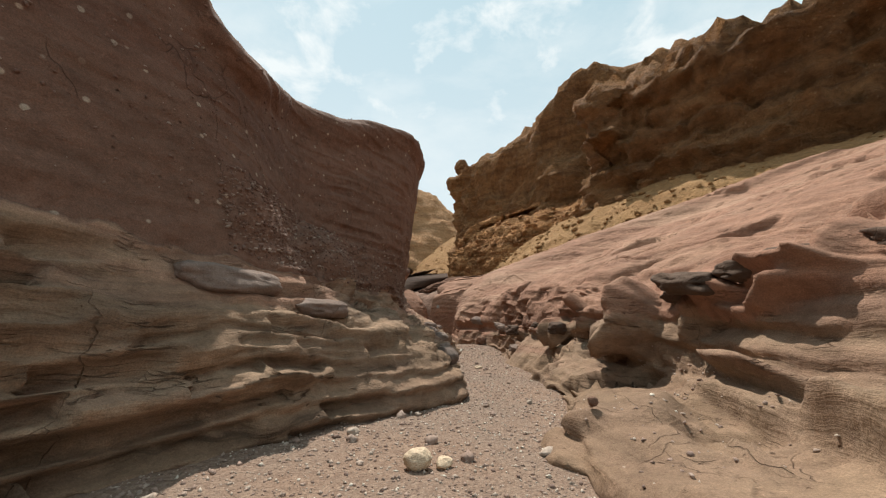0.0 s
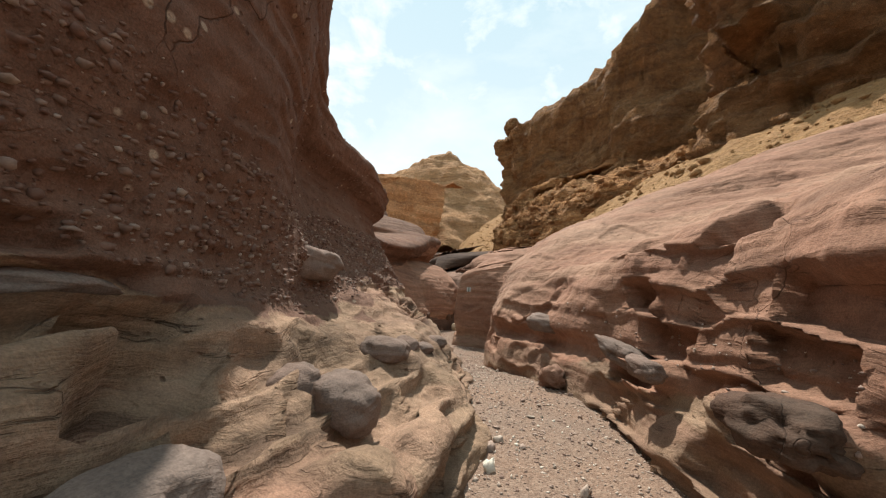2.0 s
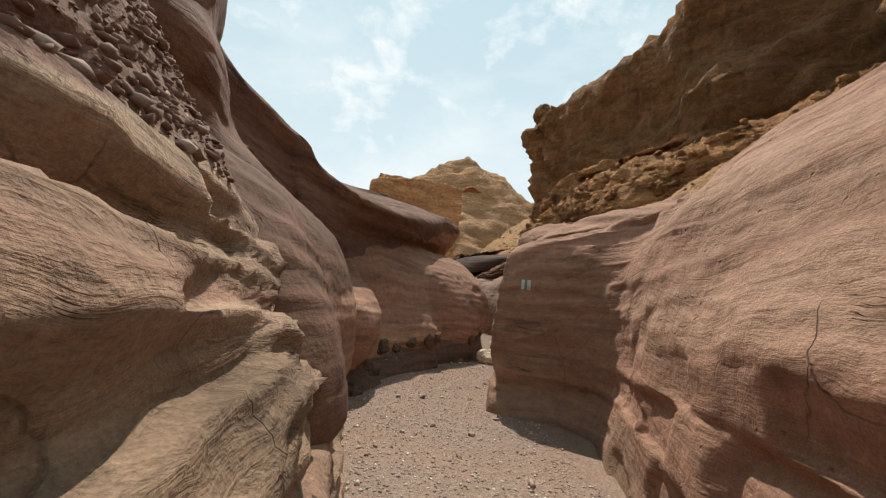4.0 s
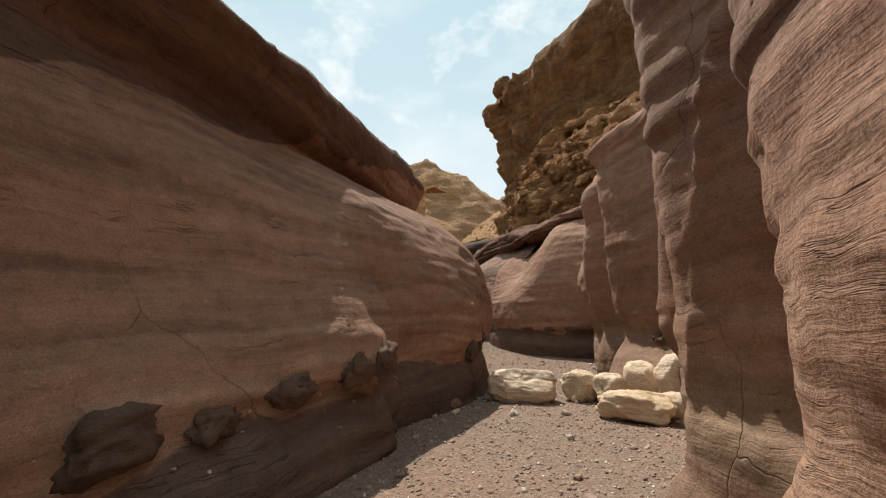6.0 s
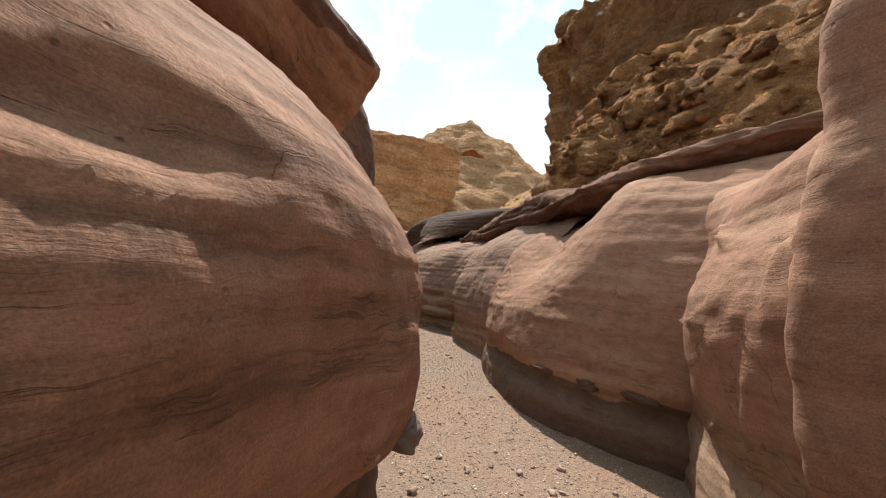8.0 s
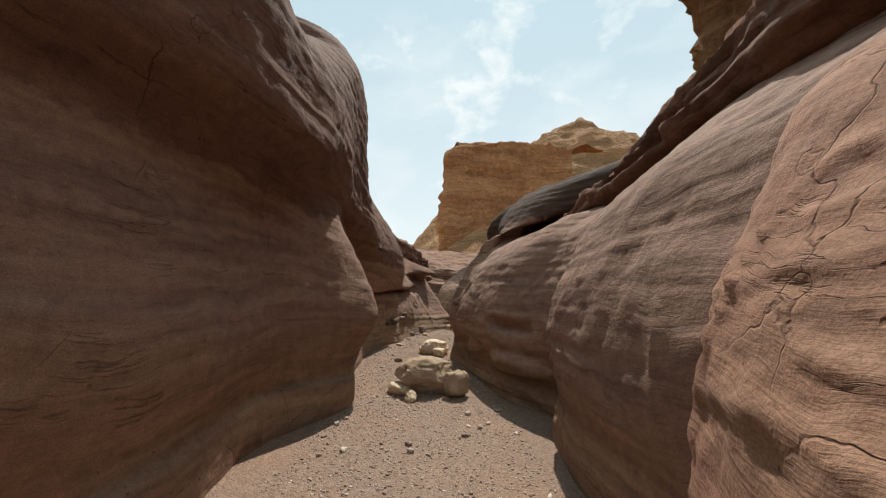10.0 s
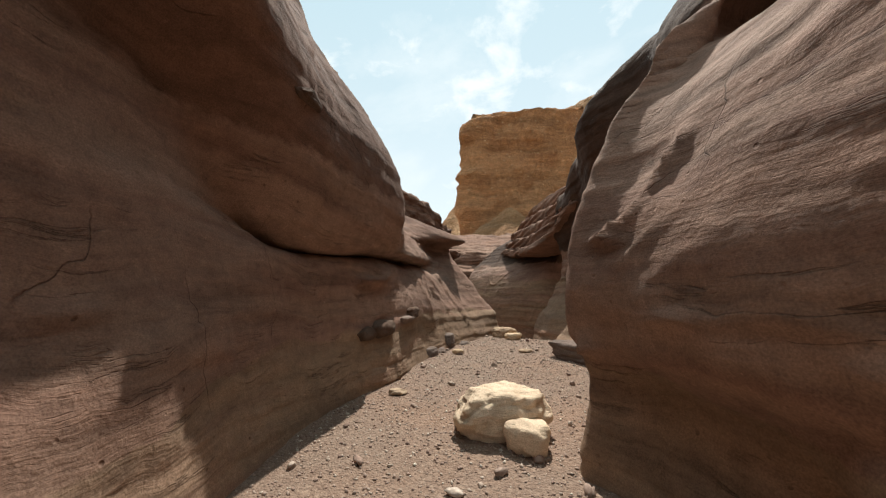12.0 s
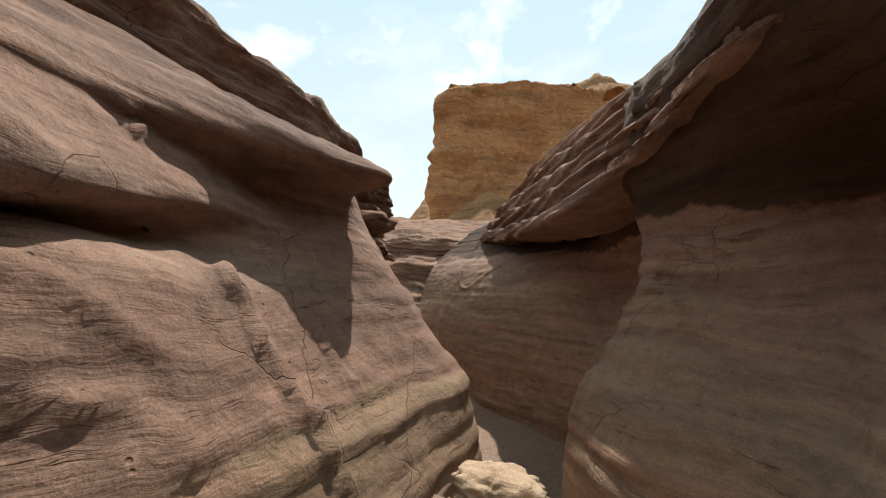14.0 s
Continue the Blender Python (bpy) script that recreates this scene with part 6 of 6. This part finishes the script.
# ------------------------------------------------------------------ stones too many to count
def scatter(name, places, sizes, material, label, seed, category, level=1, sink=0.2, squash=0.65):
    """Many small stones joined into one object."""
    rng = np.random.RandomState(seed)
    co, tri = BALL[level]
    n, m = len(places), len(co)
    kinds = [co * (1 + 0.28 * rng.normal(size=(m, 1))) for _ in range(12)]
    pick = rng.randint(0, 12, n)
    a, b = rng.uniform(0, 2 * np.pi, n), rng.uniform(-0.5, 0.5, n)
    base = np.array(kinds)[pick] * (np.stack([rng.uniform(0.8, 1.4, n), rng.uniform(0.6, 1.0, n), rng.uniform(0.4, 1.0, n) * squash / 0.65], -1) * sizes[:, None])[:, None, :]
    ca, sa, cb, sb = np.cos(a)[:, None], np.sin(a)[:, None], np.cos(b)[:, None], np.sin(b)[:, None]
    x, y, z = base[..., 0], base[..., 1], base[..., 2]
    y, z = y * cb - z * sb, y * sb + z * cb
    verts = np.stack([x * ca - y * sa, x * sa + y * ca, z], -1) + places[:, None, :]
    verts[..., 2] += (sizes * (0.5 - sink))[:, None]
    faces = (np.array(tri)[None] + (np.arange(n) * m)[:, None, None]).reshape(-1, 3)
    me = bpy.data.meshes.new(name)
    me.vertices.add(n * m)
    me.vertices.foreach_set("co", verts.reshape(-1).astype(np.float32))
    me.loops.add(faces.size)
    me.loops.foreach_set("vertex_index", faces.reshape(-1).astype(np.int32))
    me.polygons.add(len(faces))
    me.polygons.foreach_set("loop_start", np.arange(0, faces.size, 3, dtype=np.int32))
    me.materials.append(material)
    me.update(calc_edges=True)
    return tagged(new(name, me), label, category, kind="stuff")


def bed_places(n, y0, y1, half, seed):
    rng = np.random.RandomState(seed)
    y = rng.uniform(y0, y1, n)
    c = np.array(CENTRE)
    x = np.interp(y, c[:, 1], c[:, 0]) + rng.uniform(-half, half, n)
    return np.stack([x, y, ground_height(x, y)], -1), rng


P, rng = bed_places(95000, 2.4, 39.0, 1.35, 900)
scatter("gravel", P, 0.004 + 0.012 * rng.uniform(0, 1, len(P)) ** 3, PEBBLE, "mixed pink and grey gravel of the dry bed", 901, "gravel", level=0, sink=0.42)
P, rng = bed_places(1500, 2.6, 39.0, 1.3, 910)
scatter("bed_stones", P, 0.010 + 0.030 * rng.uniform(0, 1, len(P)) ** 5, PEBBLE, "scattered fist-sized stones on the bed", 911, "stones", level=2)


def wall_places(name, keep, n, seed):
    """Random points of a wall, where keep(points) holds."""
    p = SURFACE[name].reshape(-1, 3)
    p = p[keep(p)]
    rng = np.random.RandomState(seed)
    return p[rng.randint(0, len(p), n)] + rng.normal(size=(n, 3)) * 0.003, rng


P, rng = wall_places("canyon_wall_west", lambda p: (p[:, 2] > cliff_foot(p[:, 1]) + 0.1) & (p[:, 2] < 5.2) & (p[:, 0] > -3.5) & (p[:, 1] > 1.0) & (p[:, 1] < 12.5), 6000, 920)
scatter("cliff_pebbles", P, 0.004 + 0.012 * rng.uniform(0, 1, len(P)) ** 3, CLASTS, "pale pebbles set in the red conglomerate cliff", 921, "pebbles", sink=0.5)
P, rng = wall_places("canyon_wall_west", lambda p: (p[:, 2] > cliff_foot(p[:, 1]) + 0.03) & (p[:, 2] < cliff_foot(p[:, 1]) + 0.75) & (p[:, 0] > -2.6) & (p[:, 1] > 4.0) & (p[:, 1] < 14.0), 15000, 930)
scatter("rubble", P, 0.004 + 0.020 * rng.uniform(0, 1, len(P)) ** 3.5, CLASTS, "loose rubble on the red slope under the cliff", 931, "rubble", sink=0.55)
P, rng = wall_places("canyon_wall_east", lambda p: (p[:, 2] > 0.70) & (p[:, 2] < 0.98) & (p[:, 1] > 3.0) & (p[:, 1] < 12.0) & (p[:, 0] < 2.9), 500, 940)
scatter("bank_pebbles", P, 0.005 + 0.013 * rng.uniform(0, 1, len(P)) ** 2, PEBBLE, "pebbles in the recessed bed of the pink bank", 941, "pebbles", sink=0.4)
P, rng = wall_places("canyon_wall_west_smooth", lambda p: (p[:, 2] > -0.60) & (p[:, 2] < -0.32) & (p[:, 1] > 17) & (p[:, 1] < 24.5), 120, 950)
scatter("bed_pebbles", P, 0.005 + 0.012 * rng.uniform(0, 1, len(P)) ** 2, PEBBLE, "pebbles along the dark bed of the wall", 951, "pebbles", sink=0.4)
P, rng = wall_places("ochre_outcrop", lambda p: (p[:, 2] > 2.5), 900, 960)
scatter("outcrop_stones", P, 0.06 + 0.22 * rng.uniform(0, 1, len(P)) ** 2, OCHRE_SUNLIT, "rounded stones standing out of the orange outcrop", 961, "stones", level=2, sink=0.5)
P, rng = wall_places("scree_slope", lambda p: (p[:, 2] > 1.5), 2500, 970)
scatter("scree_stones", P, 0.04 + 0.16 * rng.uniform(0, 1, len(P)) ** 3, SCREE, "angular stones lying on the scree slope", 971, "stones", sink=0.3)


# ------------------------------------------------------------------ trail mark
def trail_mark():
    """Three painted stripes, white, green, white, worn and laid on the rock."""
    def paint(name, colour):
        mat = bpy.data.materials.new(name)
        mat.use_nodes = True
        nt = mat.node_tree
        bsdf = nt.nodes["Principled BSDF"]
        bsdf.inputs["Roughness"].default_value = 0.8
        pos = nt.nodes.new("ShaderNodeNewGeometry").outputs["Position"]
        wear = ramp_node(nt, noise_node(nt, pos, 28, 8, 0.7), [(0.52, colour), (0.62, (0.26, 0.17, 0.125))])
        nt.links.new(wear, bsdf.inputs["Base Color"])
        return mat
    wall = SURFACE["canyon_wall_east"]
    mark = tagged(new("trail_mark"), "faded white and green painted trail mark on rock", "trail mark")
    nrm = normals_of(wall)
    flat, nflat = wall.reshape(-1, 3), nrm.reshape(-1, 3)
    target = np.array(MARK_AT)
    k = np.argmin(np.linalg.norm(flat - target, axis=1))
    mid, n = flat[k], nflat[k]
    n = n if n[0] < 0 else -n
    up = np.array([0, 0, 1.0]) - n * n[2]
    up /= np.linalg.norm(up)
    side = np.cross(up, n)
    for name, lo, hi, mat in (("white_stripe", -0.055, -0.016, paint("worn_white_paint", (0.45, 0.46, 0.43))), ("green_stripe", -0.014, 0.014, paint("worn_green_paint", (0.10, 0.17, 0.13))), ("white_stripe", 0.016, 0.055, paint("faded_white_paint", (0.42, 0.43, 0.40)))):
        us, vs = np.linspace(lo, hi, 7), np.linspace(-0.06, 0.06, 12)
        gu, gv = np.meshgrid(us, vs, indexing="ij")
        p = mid + gu[..., None] * side + gv[..., None] * up
        for i in range(p.shape[0]):
            for j in range(p.shape[1]):
                m = np.argsort(np.linalg.norm(flat - p[i, j], axis=1))[:5]
                p[i, j] += n * ((flat[m] - p[i, j]) @ n).max() + n * 0.003
        ob = new(name, grid_mesh(name, p, mat))
        ob.parent = mark


MARK_AT = (-0.06, 17.47, 0.83)
trail_mark()
